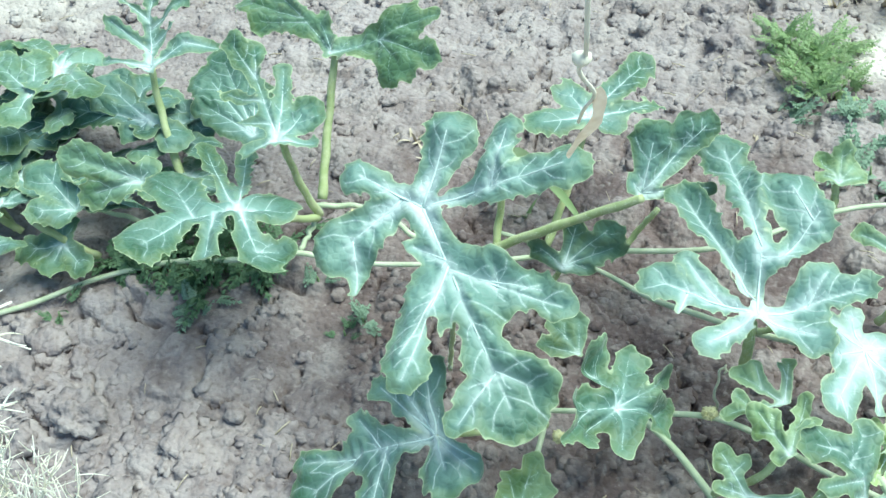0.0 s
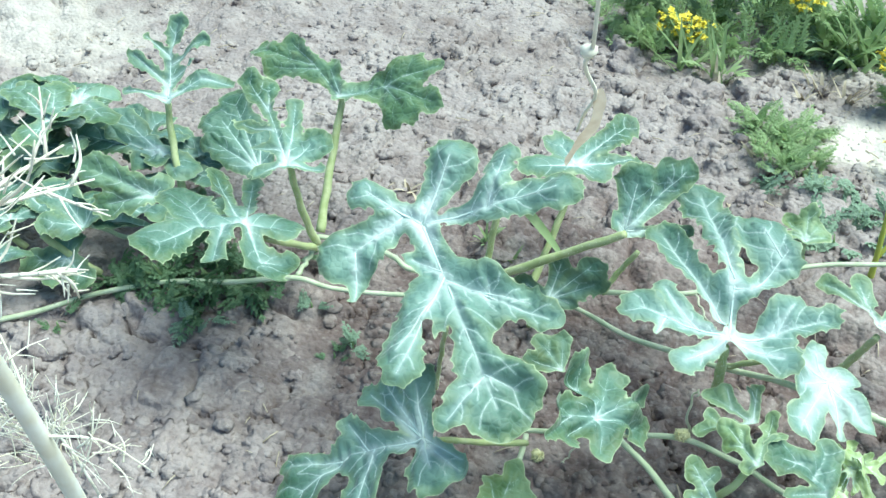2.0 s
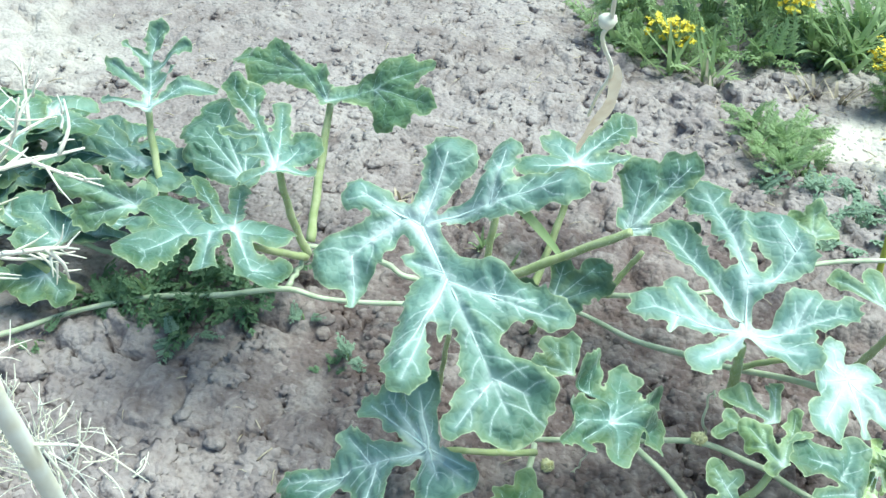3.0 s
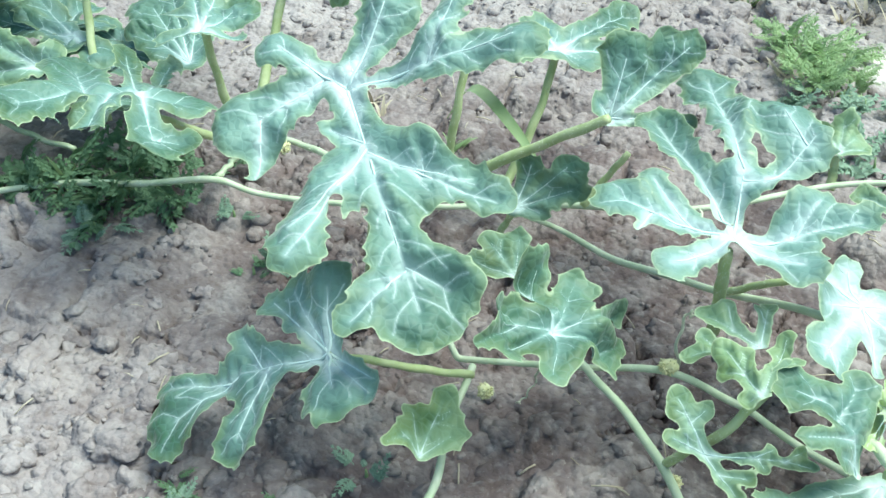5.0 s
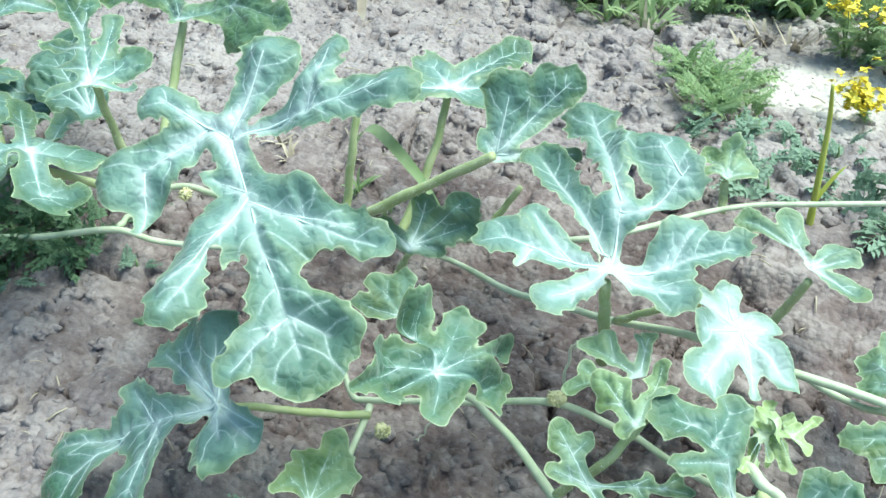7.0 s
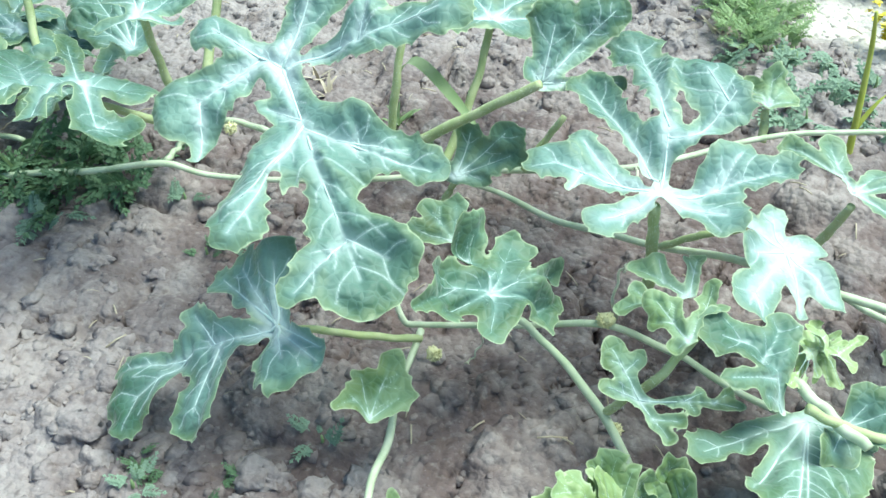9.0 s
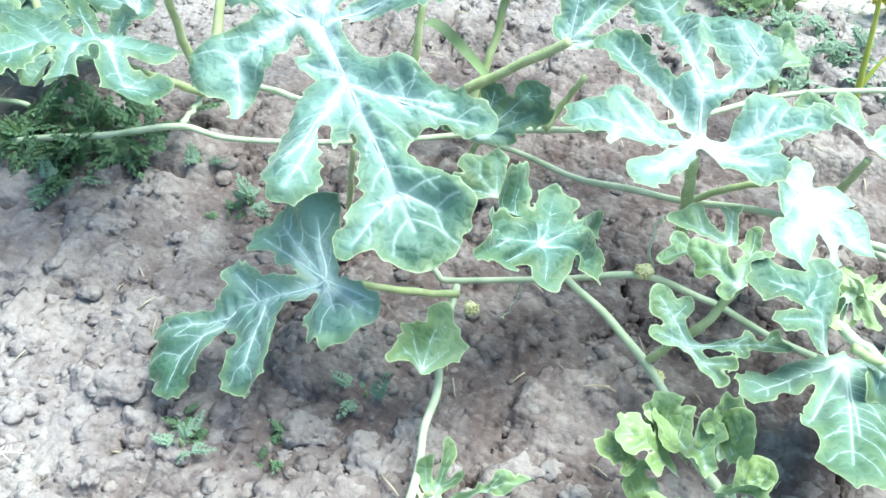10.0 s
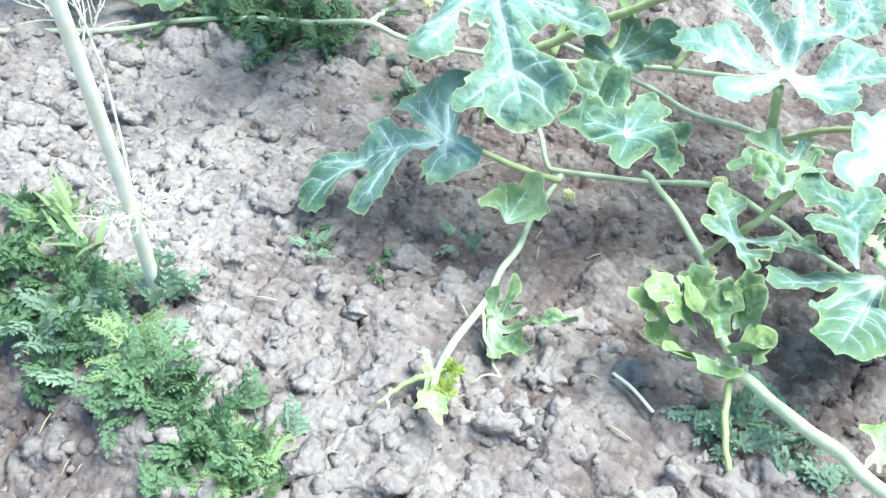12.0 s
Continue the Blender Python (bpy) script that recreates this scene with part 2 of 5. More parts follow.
me.polygons.foreach_set("loop_start", np.arange(0, len(quads) * 4, 4, dtype=np.int32))
me.polygons.foreach_set("use_smooth", np.ones(len(quads), dtype=bool))
me.update(calc_edges=True)
store(me, "crack_shade", crack_shade.ravel())
store(me, "crumb", crumbs.ravel())
def darker_at(x, y):
    """The darker brown strip along the vines, against the dusty crust round it."""
    from_bed = np.hypot((x - 0.09 + 0.25 * (y - 0.40)) / 0.39, (y - 0.38) / 0.30) + 0.7 * (fractal(x * 9, y * 9, 81, 4) - 0.5)
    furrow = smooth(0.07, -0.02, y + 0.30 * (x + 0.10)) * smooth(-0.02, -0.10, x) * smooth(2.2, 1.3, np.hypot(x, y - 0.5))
    return np.clip(smooth(1.25, 0.55, from_bed) + 0.8 * furrow, 0, 1)


def sunlit_at(x, y):
    """Sunlit patches on the open ground beyond, painted as paler soil colour."""
    patchy = 1.1 * (fractal(x * 22, y * 22, 83, 4) - 0.5)
    sunlit = 0.9 * smooth(1.25, 0.5, np.hypot((x - 0.255) / 0.062, (y - 0.82) / 0.075) + patchy) + 0.45 * smooth(1.2, 0.4, np.hypot((x + 0.76) / 0.16, (y - 0.76) / 0.14) + patchy)
    open_ground = 0.05 * smooth(0.55, 0.8, y) + 0.25 * smooth(0.72, 0.85, y) * smooth(0.1, 0.3, x)
    return np.clip(sunlit + open_ground * smooth(2.2, 1.3, np.hypot(x, y - 0.5)), 0, 1)


store(me, "darker", darker_at(gx, gy).ravel())
store(me, "sunlit", sunlit_at(gx, gy).ravel())
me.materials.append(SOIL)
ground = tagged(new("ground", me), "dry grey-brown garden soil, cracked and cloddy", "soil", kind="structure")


def ground_at(x, y):
    z, _, _ = soil_height(np.array([float(x)]), np.array([float(y)]))
    return float(z[0])


def earthen(ob, crumb):
    """Colour loose earth like the soil that it lies on."""
    at = np.array([ob.matrix_world @ v.co for v in ob.data.vertices])
    store(ob.data, "darker", darker_at(at[:, 0], at[:, 1]))
    store(ob.data, "sunlit", sunlit_at(at[:, 0], at[:, 1]))
    store(ob.data, "crumb", crumb)
    return ob


def lump(rng, radius, detail=1, rough=0.28):
    """A broken lump of earth."""
    bm = bmesh.new()
    bmesh.ops.create_icosphere(bm, subdivisions=detail, radius=1)
    v = np.array([p.co[:] for p in bm.verts])
    f = [tuple(p.index for p in face.verts) for face in bm.faces]
    bm.free()
    off = rng.uniform(0, 90, 3)
    k = np.array([noise.noise(Vector(p * 1.3 + off)) + 0.6 * noise.noise(Vector(p * 2.9 + off)) + 0.35 * noise.noise(Vector(p * 6.5 + off)) for p in v])
    v = v * (1 + rough * k)[:, None] * rng.uniform(0.7, 1.15, 3) * radius
    return v, f


# ---- leaves ----
def leaf(vine, at, turn, tone, lobes, cell=0.002, ripple=1.0, bloom=1.0, label="", tooth=None):
    """A deeply lobed blade. Lobes: (parent or -1, start along it, direction, length, half width at base and end in mm, lift in mm); a negative width cuts a gap."""
    starts, ends = [], []
    for p, along, angle, length, _, _, lift in lobes:
        s = np.zeros(3) if p < 0 else starts[p] + (ends[p] - starts[p]) * along
        a = radians(angle)
        ends.append(np.array([s[0] + math.cos(a) * length / 1000, s[1] + math.sin(a) * length / 1000, lift / 1000]))
        starts.append(ends[-1] * along if p < 0 else s)
    starts, ends = np.array(starts), np.array(ends)
    wide0, wide1 = np.array([l[4] for l in lobes]) / 1000, np.array([l[5] for l in lobes]) / 1000
    seed = abs(hash2(at[0] * 91, at[1] * 57)) * 100
    marked = min(1.0, 0.62 * bloom)
    tilt = np.array([hash2(np.float64(i), np.float64(len(lobes)), seed) - 0.5 for i in range(len(lobes))]) * 0.9 * ripple
    tooth = tooth or float(np.clip(np.median(wide1), 0.005, 0.009))
    wave = 0.013

    def survey(x, y):
        """Signed distance to the margin, height, and distance to the nearest main vein."""
        near, weight, height, vein = None, 0, 0, np.full(x.shape, 1.0)
        for s, e, r0, r1, lean in zip(starts, ends, wide0, wide1, tilt):
            d = e[:2] - s[:2]
            u = np.clip(((x - s[0]) * d[0] + (y - s[1]) * d[1]) / (d @ d + 1e-12), 0, 1)
            far = np.hypot(x - s[0] - u * d[0], y - s[1] - u * d[1])
            field = far - (r0 + (r1 - r0) * u ** 0.8)
            if r1 < 0:
                near = np.maximum(near, -far - r0 - (r1 - r0) * u)
                continue
            k = 0.0024
            if near is None:
                near = field
            else:
                h = np.clip(0.5 + 0.5 * (near - field) / k, 0, 1)
                near = near + (field - near) * h - k * h * (1 - h)
            w = 1 / (far + 0.007) ** 2
            weight, height = weight + w, height + w * (s[2] + (e[2] - s[2]) * u + lean * u * np.clip(((x - s[0]) * d[1] - (y - s[1]) * d[0]) / np.hypot(*d), -0.02, 0.02))
            vein = np.minimum(vein, far + 0.004 * u)
        coarse, sharp = value_noise(x / 0.016, y / 0.016, seed), value_noise(x / 0.0075, y / 0.0075, seed + 7)
        near = near + tooth * (0.60 * (coarse - 0.5) + 0.55 * (np.abs(2 * sharp - 1) - 0.45))
        rim = smooth(-1.5 * wave, 0.0, near)
        lap = value_noise(x / 0.026, y / 0.026, seed + 3) - 0.5
        z = height / weight + ripple * wave * rim * (1.5 * lap + 0.35 * (value_noise(x / 0.010, y / 0.010, seed + 4) - 0.5))
        # each lobe is folded up along its vein and rolls over towards the margin
        fold = np.clip(vein, 0, 0.03)
        z = z + ripple * (0.50 * fold - 19.0 * fold ** 2 * (1 + 1.4 * lap)) + 0.0014 * (value_noise(x / 0.02, y / 0.02, seed + 5) - 0.5)
        return near, z, vein

    pad = wide1.max() + 0.006
    lo, hi = np.minimum(starts, ends).min(0)[:2] - pad, np.maximum(starts, ends).max(0)[:2] + pad
    x, y = np.meshgrid(np.arange(lo[0], hi[0], cell), np.arange(lo[1], hi[1], cell))
    near, _, _ = survey(x, y)
    inside = near < 0
    # pinholes between lobes grow over; wide gaps stay open
    seen = inside.copy()
    for a, b in np.argwhere(~inside):
        if seen[a, b]:
            continue
        seen[a, b], patch, queue = True, [(a, b)], [(a, b)]
        while queue:
            i, j = queue.pop()
            for p, q in ((i + 1, j), (i - 1, j), (i, j + 1), (i, j - 1)):
                if 0 <= p < seen.shape[0] and 0 <= q < seen.shape[1] and not seen[p, q]:
                    seen[p, q] = True
                    patch.append((p, q))
                    queue.append((p, q))
        if len(patch) * cell * cell < 0.3e-4:
            inside[tuple(np.array(patch).T)] = True
    grown = inside & (near >= 0)
    keep = inside[:-1, :-1] | inside[1:, :-1] | inside[:-1, 1:] | inside[1:, 1:]
    # draw the outer corners in to the margin
    gy_, gx_ = np.gradient(near, cell)
    steep = gx_ ** 2 + gy_ ** 2 + 1e-9
    out = (near > 0) & ~grown
    for _ in range(2):
        x = np.where(out, x - np.clip(near * gx_ / np.maximum(steep, 0.3), -cell, cell), x)
        y = np.where(out, y - np.clip(near * gy_ / np.maximum(steep, 0.3), -cell, cell), y)
        near = np.where(out, survey(x, y)[0], near)
    near, z, vein = survey(x, y)
    near = np.where(grown, -0.004, near)
    heart = np.hypot(x, y)
    # side veins, drawn flat first
    ribs, rng = [], np.random.default_rng(int(seed))
    size = np.hypot(*(hi - lo))
    for s, e, r1, lobe in zip(starts, ends, wide1, lobes):
        if r1 < 0:
            continue
        thick = (0.0010 if lobe[0] < 0 else 0.0006) * min(1.2, size / 0.16) * marked
        ribs.append((s[:2], e[:2], thick, thick * 0.16, 9))
        d = e[:2] - s[:2]
        length = np.hypot(*d)
        for u in np.arange(0.2, 1.0, max(0.13, 0.016 / max(length, 0.01))) + rng.uniform(-0.03, 0.03):
            for side in (-1, 1):
                a = s[:2] + d * u
                turn_by = math.atan2(d[1], d[0]) + side * radians(48)
                way = np.array([math.cos(turn_by), math.sin(turn_by)])
                steps = np.arange(0.003, r1 * 1.6, 0.003)
                if not len(steps):
                    continue
                field, _, other = survey(a[0] + way[0] * steps, a[1] + way[1] * steps)
                inner = (field < -0.0015) & (other > 0.62 * steps * math.sin(radians(48)))
                reach = 0.003 * (len(steps) if inner.all() else int(np.argmin(inner)))
                if reach > 0.006:
                    # it bends forward half way
                    half = a + way * reach * 0.55
                    on = turn_by - side * radians(rng.uniform(10, 28))
                    ribs.append((a, half, thick * 0.15, thick * 0.11, 4))
                    ribs.append((half, half + np.array([math.cos(on), math.sin(on)]) * reach * 0.42, thick * 0.11, thick * 0.04, 4))
    n = np.arange(x.size).reshape(x.shape)
    faces = np.stack([n[:-1, :-1], n[:-1, 1:], n[1:, 1:], n[1:, :-1]], -1)[keep]
    used, inverse = np.unique(faces, return_inverse=True)
    fx, fy = x.ravel()[used], y.ravel()[used]
    net = np.full(len(used), 1.0)
    for a, b, *_ in ribs:
        d = b - a
        u = np.clip(((fx - a[0]) * d[0] + (fy - a[1]) * d[1]) / (d @ d + 1e-12), 0, 1)
        net = np.minimum(net, np.hypot(fx - a[0] - u * d[0], fy - a[1] - u * d[1]))
    quilt = min(1.0, size / 0.15) * 0.0006
    verts = np.stack([fx, fy, z.ravel()[used] + quilt * smooth(0.0, 0.0045, net)], -1)
    blade = mesh_object("leaf", verts, inverse.reshape(-1, 4), LEAF[round(tone * 5)], vine, label, matrix=pose(*at, *turn))
    store(blade.data, "edge", np.clip(-near.ravel()[used], 0, 1))
    store(blade.data, "vein", vein.ravel()[used] / bloom / min(1.0, 0.25 + 0.75 * size / 0.2))
    store(blade.data, "net", net / marked)
    store(blade.data, "heart", heart.ravel()[used] / size / bloom)
    pieces = []
    for a, b, r0, r1, steps in ribs:
        u = np.linspace(0, 1, steps)
        px, py = a[0] + (b[0] - a[0]) * u, a[1] + (b[1] - a[1]) * u
        pieces.append(tube(np.stack([px, py, survey(px, py)[1] + 0.0001], -1), r0 + (r1 - r0) * u, 5))
    v, f = joined(pieces)
    mesh_object("vein", v, f, VEIN, blade, "pale raised veins")
    return blade


def runner(name, vine, r0, r1, points):
    """A stem, leaf stalk or tendril through the points, with a fringe of fine hairs."""
    if name == "petiole":
        # leaf stalks are stout and nearly straight
        q = np.array(points, float)
        share = np.linspace(0, 1, len(q))[:, None]
        points, r0, r1 = (0.45 * q + 0.55 * (q[0] + (q[-1] - q[0]) * share)).tolist(), r0 * (1.35 if vine == main_vine else 1.0), r1 * (1.4 if vine == main_vine else 1.0)
    p = spline(points, 7)
    u = np.linspace(0, 1, len(p))
    radii = 1.1 * (r0 + (r1 - r0) * u) * (1 + 0.05 * np.sin(u * 17 + points[0][0] * 90) + 0.03 * np.sin(u * 43))
    p = p + (0.0003 if name == "petiole" else 0.0008) * np.stack([np.sin(u * 23), np.cos(u * 19), np.sin(u * 29)], -1)
    v, f = tube(p - p[0], radii, 10)
    ob = mesh_object(name, v, f, {"stem": STEM, "petiole": PETIOLE, "tendril": TENDRIL}[name], vine, matrix=Matrix.Translation(p[0]))
    if name == "tendril":
        return ob
    rng = np.random.default_rng(int(abs(points[0][0]) * 1e4) + len(points))
    length = np.linalg.norm(np.diff(p, axis=0), axis=1).sum()
    hv, hf = [], []
    for k in range(int(length * 4200)):
        i = rng.integers(len(p) - 1)
        d = rng.normal(size=3)
        along = p[i + 1] - p[i]
        d -= along * (d @ along) / (along @ along + 1e-12)
        d /= np.linalg.norm(d) + 1e-9
        a = p[i] + along * rng.random() - p[0]
        tip = a + d * (radii[i] + rng.uniform(0.0008, 0.0020)) + along * rng.normal() * 0.1
        side = np.cross(d, along)
        side *= 0.00009 / (np.linalg.norm(side) + 1e-12)
        n = len(hv)
        hv += [a + d * radii[i] * 0.9 - side, a + d * radii[i] * 0.9 + side, tip]
        hf.append((n, n + 1, n + 2))
    mesh_object("fuzz", hv, hf, HAIR, ob, "fine white hairs")
    return ob


def vine_root(label, at):
    ob = new("watermelon_vine")
    ob.empty_display_size = 0.02
    return tagged(ob, label, "watermelon vine", group="watermelon vines")


main_vine = vine_root("long hairy watermelon vine with large blue-green lobed leaves creeping over soil", (0, 0, 0))
front_vine = vine_root("watermelon vine with pale young leaves and flower buds on soil", (0, 0, 0))
right_vine = vine_root("watermelon vine with frosted leaves and a young yellow-green shoot", (0, 0, 0))
shoot_vine = vine_root("short watermelon shoot with small leaves and a fuzzy growing tip", (0, 0, 0))

leaf(main_vine, (-0.077, 0.36, 0.157), (16, 20, -49), 0.25, [
    (-1,0,1,56,13,7,14), (0,1,0,91,3,21,7), (1,0.75,-56,38,13,8,21), (1,0.73,45,24,16,17,0), (0,0.92,47,74,17,10,-3), (4,0.43,161,11,22,12,9), (4,0.25,57,40,18,10,3), (0,0.87,-38,80,16,9,43),
    (7,0.19,-45,51,22,14,45), (0,0.77,-140,25,14,6,3), (-1,0,-140,44,1,13,19), (10,0.33,-73,51,7,20,6), (11,0.86,-21,35,16,2,-1), (-1,0,133,50,4,19,23), (-1,0,74,97,3,16,34), (14,0.5,138,37,11,11,29), (-1,0.7,-14,121,-2,-7,0)],
    cell=0.0012, ripple=1.2, bloom=1.55, label="large deep green lobed leaf with pale veins", tooth=0.0085)
leaf(shoot_vine, (-0.036, 0.242, 0.079), (-15, 28, -167), 0.22, [
    (-1,0,1,59,2,14,1), (0,1,28,43,1,20,-1), (0,0.62,75,42,13,14,1), (0,0.71,-55,27,13,6,0), (1,0.12,-6,44,9,8,-1), (-1,0,-45,59,1,8,1), (5,0.05,-59,50,4,12,1), (-1,0,-88,38,9,15,1),
    (-1,0,110,26,4,20,-2), (8,0.15,136,36,4,8,-2), (-1,0,144,34,1,6,-2)],
    cell=0.0012, ripple=1.0, bloom=1.35, label="blue-green lobed leaf with pale veins", tooth=0.0085)
leaf(front_vine, (0.072, 0.283, 0.094), (38, -25, 129), 0.2, [
    (-1,0,-4,35,1,10,4), (-1,0,-44,37,1,11,5), (-1,0,-79,53,1,6,2), (-1,0,-116,29,1,13,0), (3,0.98,-75,20,15,4,-1), (-1,0,145,31,18,6,8), (-1,0,106,43,1,7,3), (-1,0,82,34,15,11,0),
    (7,0.67,109,42,15,3,-1), (0,0.65,35,16,5,7,2)],
    cell=0.0011, ripple=1.7, bloom=0.45, label="pale mid-sized lobed leaf with pale veins", tooth=0.0050)
leaf(shoot_vine, (0.028, 0.22, 0.051), (25, -4, 93), 0.65, [
    (-1,0,4,31,1,7,0), (-1,0,36,24,1,5,0), (-1,0,69,16,1,2,0), (2,0.77,143,12,10,3,0), (-1,0,-31,19,1,8,0), (0,0.56,-32,10,14,6,0)],
    cell=0.0012, ripple=1.0, bloom=0.6, label="small yellow-green lobed leaf with pale veins", tooth=0.0050)
leaf(main_vine, (0.144, 0.36, 0.111), (-4, -3, 102), 0.25, [
    (-1,0,-7,47,5,2,21), (0,1,11,97,4,18,9), (0,0.22,25,100,1,14,2), (0,0.85,-95,21,19,2,16), (3,0.62,-38,41,6,10,24), (4,0.85,26,27,14,22,30), (-1,0,71,62,1,14,14), (6,0.33,37,37,6,10,12),
    (6,0.71,161,20,3,3,14), (-1,0,128,38,3,9,11), (-1,0,-72,68,3,12,2), (10,0.49,-33,24,16,7,9), (-1,0,-114,37,4,14,6)],
    cell=0.0013, ripple=1.0, bloom=1.6, label="broad frosted lobed leaf with pale veins", tooth=0.0085)
leaf(main_vine, (0.053, 0.447, 0.121), (16, -58, 106), 0.2, [
    (-1,0,-11,37,1,18,0), (-1,0,-46,65,2,11,0), (1,0.81,49,8,11,14,0), (-1,0,43,11,1,8,0), (-1,0,-89,49,4,5,0)],
    cell=0.0013, ripple=1.0, bloom=1.3, label="upright frosted lobed leaf with pale veins", tooth=0.0050)
# bloom beyond the real wax whitens this blade to paint in its glare
leaf(right_vine, (0.215, 0.383, 0.078), (-17, -7, -111), 0.25, [
    (-1,0,5,54,4,12,0), (-1,0,-90,29,9,7,0), (-1,0,-29,27,13,10,0), (-1,0,-129,24,1,7,0), (-1,0,142,16,14,8,0), (-1,0,41,45,12,2,0), (-1,0,68,40,11,8,0), (0,0.85,45,12,14,8,0)],
    cell=0.0013, ripple=1.0, bloom=3.0, label="frosted lobed leaf with pale veins", tooth=0.0050)
leaf(right_vine, (0.23, 0.278, 0.07), (9, -27, 151), 0.2, [
    (-1,0,-3,37,1,9,0), (0,1,39,14,11,13,0), (0,0.68,-72,23,14,9,0), (0,0.39,63,33,7,5,0), (0,0.12,59,15,2,7,0)],
    cell=0.0013, ripple=1.0, bloom=0.9, label="broad blue-green lobed leaf with pale veins", tooth=0.0050)
leaf(right_vine, (0.24, 0.295, 0.043), (11, -13, -132), 0.3, [
    (-1,0,-1,70,6,10,0), (-1,0,24,79,1,5,0), (-1,0,39,96,1,16,0), (-1,0,42,72,5,23,0), (-1,0,111,17,6,19,0), (2,0.35,1,18,32,2,0)],
    cell=0.0013, ripple=1.0, bloom=1.2, label="frosted lobed leaf with pale veins", tooth=0.0085)
leaf(right_vine, (0.255, 0.28, 0.06), (22.0, -1.0, 36.0), 0.25, [
    (-1,0,0,21,4,13,7), (-1,0,27,15,5,9,4), (-1,0,-28,28,4,7,1), (-1,0,-142,16,4,10,4)],
    cell=0.0013, ripple=1.0, bloom=1.0, label="mid-sized lobed leaf with pale veins")
leaf(main_vine, (0.248, 0.467, 0.06), (-6, -12, 133), 0.3, [
    (-1,0,-16,26,2,4,0), (0,0.52,25,39,1,8,0), (0,0.87,-17,16,7,9,0), (-1,0,-74,23,1,7,0), (-1,0,-99,26,4,7,0), (-1,0,-156,29,1,10,0)],
    cell=0.0013, ripple=1.0, bloom=1.2, label="frosted far lobed leaf with pale veins", tooth=0.0045)
leaf(main_vine, (0.309, 0.392, 0.05), (-2.0, 3.0, 174.0), 0.3, [
    (-1,0,0,17,5,12,-2), (-1,0,-40,28,5,10,0), (-1,0,-77,37,5,10,-1)],
    cell=0.0013, ripple=1.0, label="shaded lobed leaf with pale veins")
leaf(main_vine, (0.314, 0.367, 0.045), (-14.0, 15.0, -167.0), 0.3, [
    (-1,0,0,30,5,10,-4), (-1,0,39,27,5,10,-2), (-1,0,59,18,5,8,-5)],
    cell=0.0013, ripple=1.0, label="shaded lobed leaf with pale veins")
leaf(front_vine, (0.158, 0.261, 0.07), (-15.0, -20.0, 136.0), 0.45, [
    (-1,0,0,27,2,6,1), (0,0.55,-76,9,4,4,2), (0,0.7,46,5,4,4,2), (-1,0,46,16,2,4,8), (3,0.5,-15,5,2,3,6), (-1,0,-178,25,2,4,-2), (5,0.5,-129,12,2,4,-5), (5,0.6,163,1,2,3,-3), (-1,0,-125,47,2,4,2), (8,0.45,-97,9,2,4,5), (8,0.75,-82,8,2,4,2), (8,0.5,178,6,2,3,3)],
    cell=0.0011, ripple=1.0, bloom=0.8, label="young light green lobed leaf with pale veins")
leaf(front_vine, (0.179, 0.28, 0.088), (-21.0, 2.0, 129.0), 0.55, [
    (-1,0,0,34,2,6,-1), (0,0.5,-30,12,3,4,-4), (0,0.5,50,8,3,4,-1), (-1,0,76,6,2,4,-3), (-1,0,-45,39,3,4,2), (4,0.5,-99,10,3,4,0), (4,0.7,5,3,3,4,3)],
    cell=0.0011, ripple=1.0, bloom=0.8, label="young yellow-green lobed leaf with pale veins")
leaf(front_vine, (0.17, 0.321, 0.085), (5.0, 3.0, -155.0), 0.4, [
    (-1,0,0,34,2,5,-3), (0,0.6,-58,11,2,5,-2), (-1,0,-50,32,2,6,-1), (2,0.5,-94,15,3,4,-2), (-1,0,-113,32,2,5,-3), (4,0.6,-83,7,2,4,-2)],
    cell=0.0011, ripple=1.0, bloom=0.9, label="young lobed leaf with pale veins")
leaf(main_vine, (-0.224, 0.352, 0.125), (3, -19, -127), 0.2, [
    (-1,0,-3,35,10,17,1), (0,1,25,47,9,17,2), (0,0.93,-97,51,15,21,-7), (0,0.5,59,48,10,8,-5), (-1,0,-101,100,7,8,-10), (-1,0,-119,97,1,8,-11), (-1,0,174,26,13,22,-4), (-1,0,87,48,1,18,-14),
    (7,0.77,152,16,17,11,-11)],
    cell=0.0013, ripple=1.0, bloom=0.85, label="broad blue-green lobed leaf with pale veins", tooth=0.0085)
leaf(main_vine, (-0.216, 0.413, 0.14), (-4, -8, 131), 0.25, [
    (-1,0,-2,78,6,6,0), (0,0.97,10,42,5,10,0), (0,1,-15,29,1,8,0), (0,0.55,40,37,3,7,0), (0,0.23,56,25,8,4,0), (-1,0,-20,73,7,7,0), (-1,0,-52,31,1,18,0), (-1,0,-117,26,5,7,0),
    (-1,0,87,24,1,7,0)],
    cell=0.0013, ripple=1.0, bloom=0.85, label="frosted curled lobed leaf with pale veins", tooth=0.0085)
leaf(main_vine, (-0.302, 0.498, 0.06), (-12.0, -11.0, 146.0), 0.2, [
    (-1,0,0,72,13,24,6), (-1,0,-14,85,13,18,6), (-1,0,18,53,13,18,2), (-1,0,-33,38,13,18,4)],
    cell=0.0013, ripple=1.0, label="rounded shaded lobed leaf with pale veins")
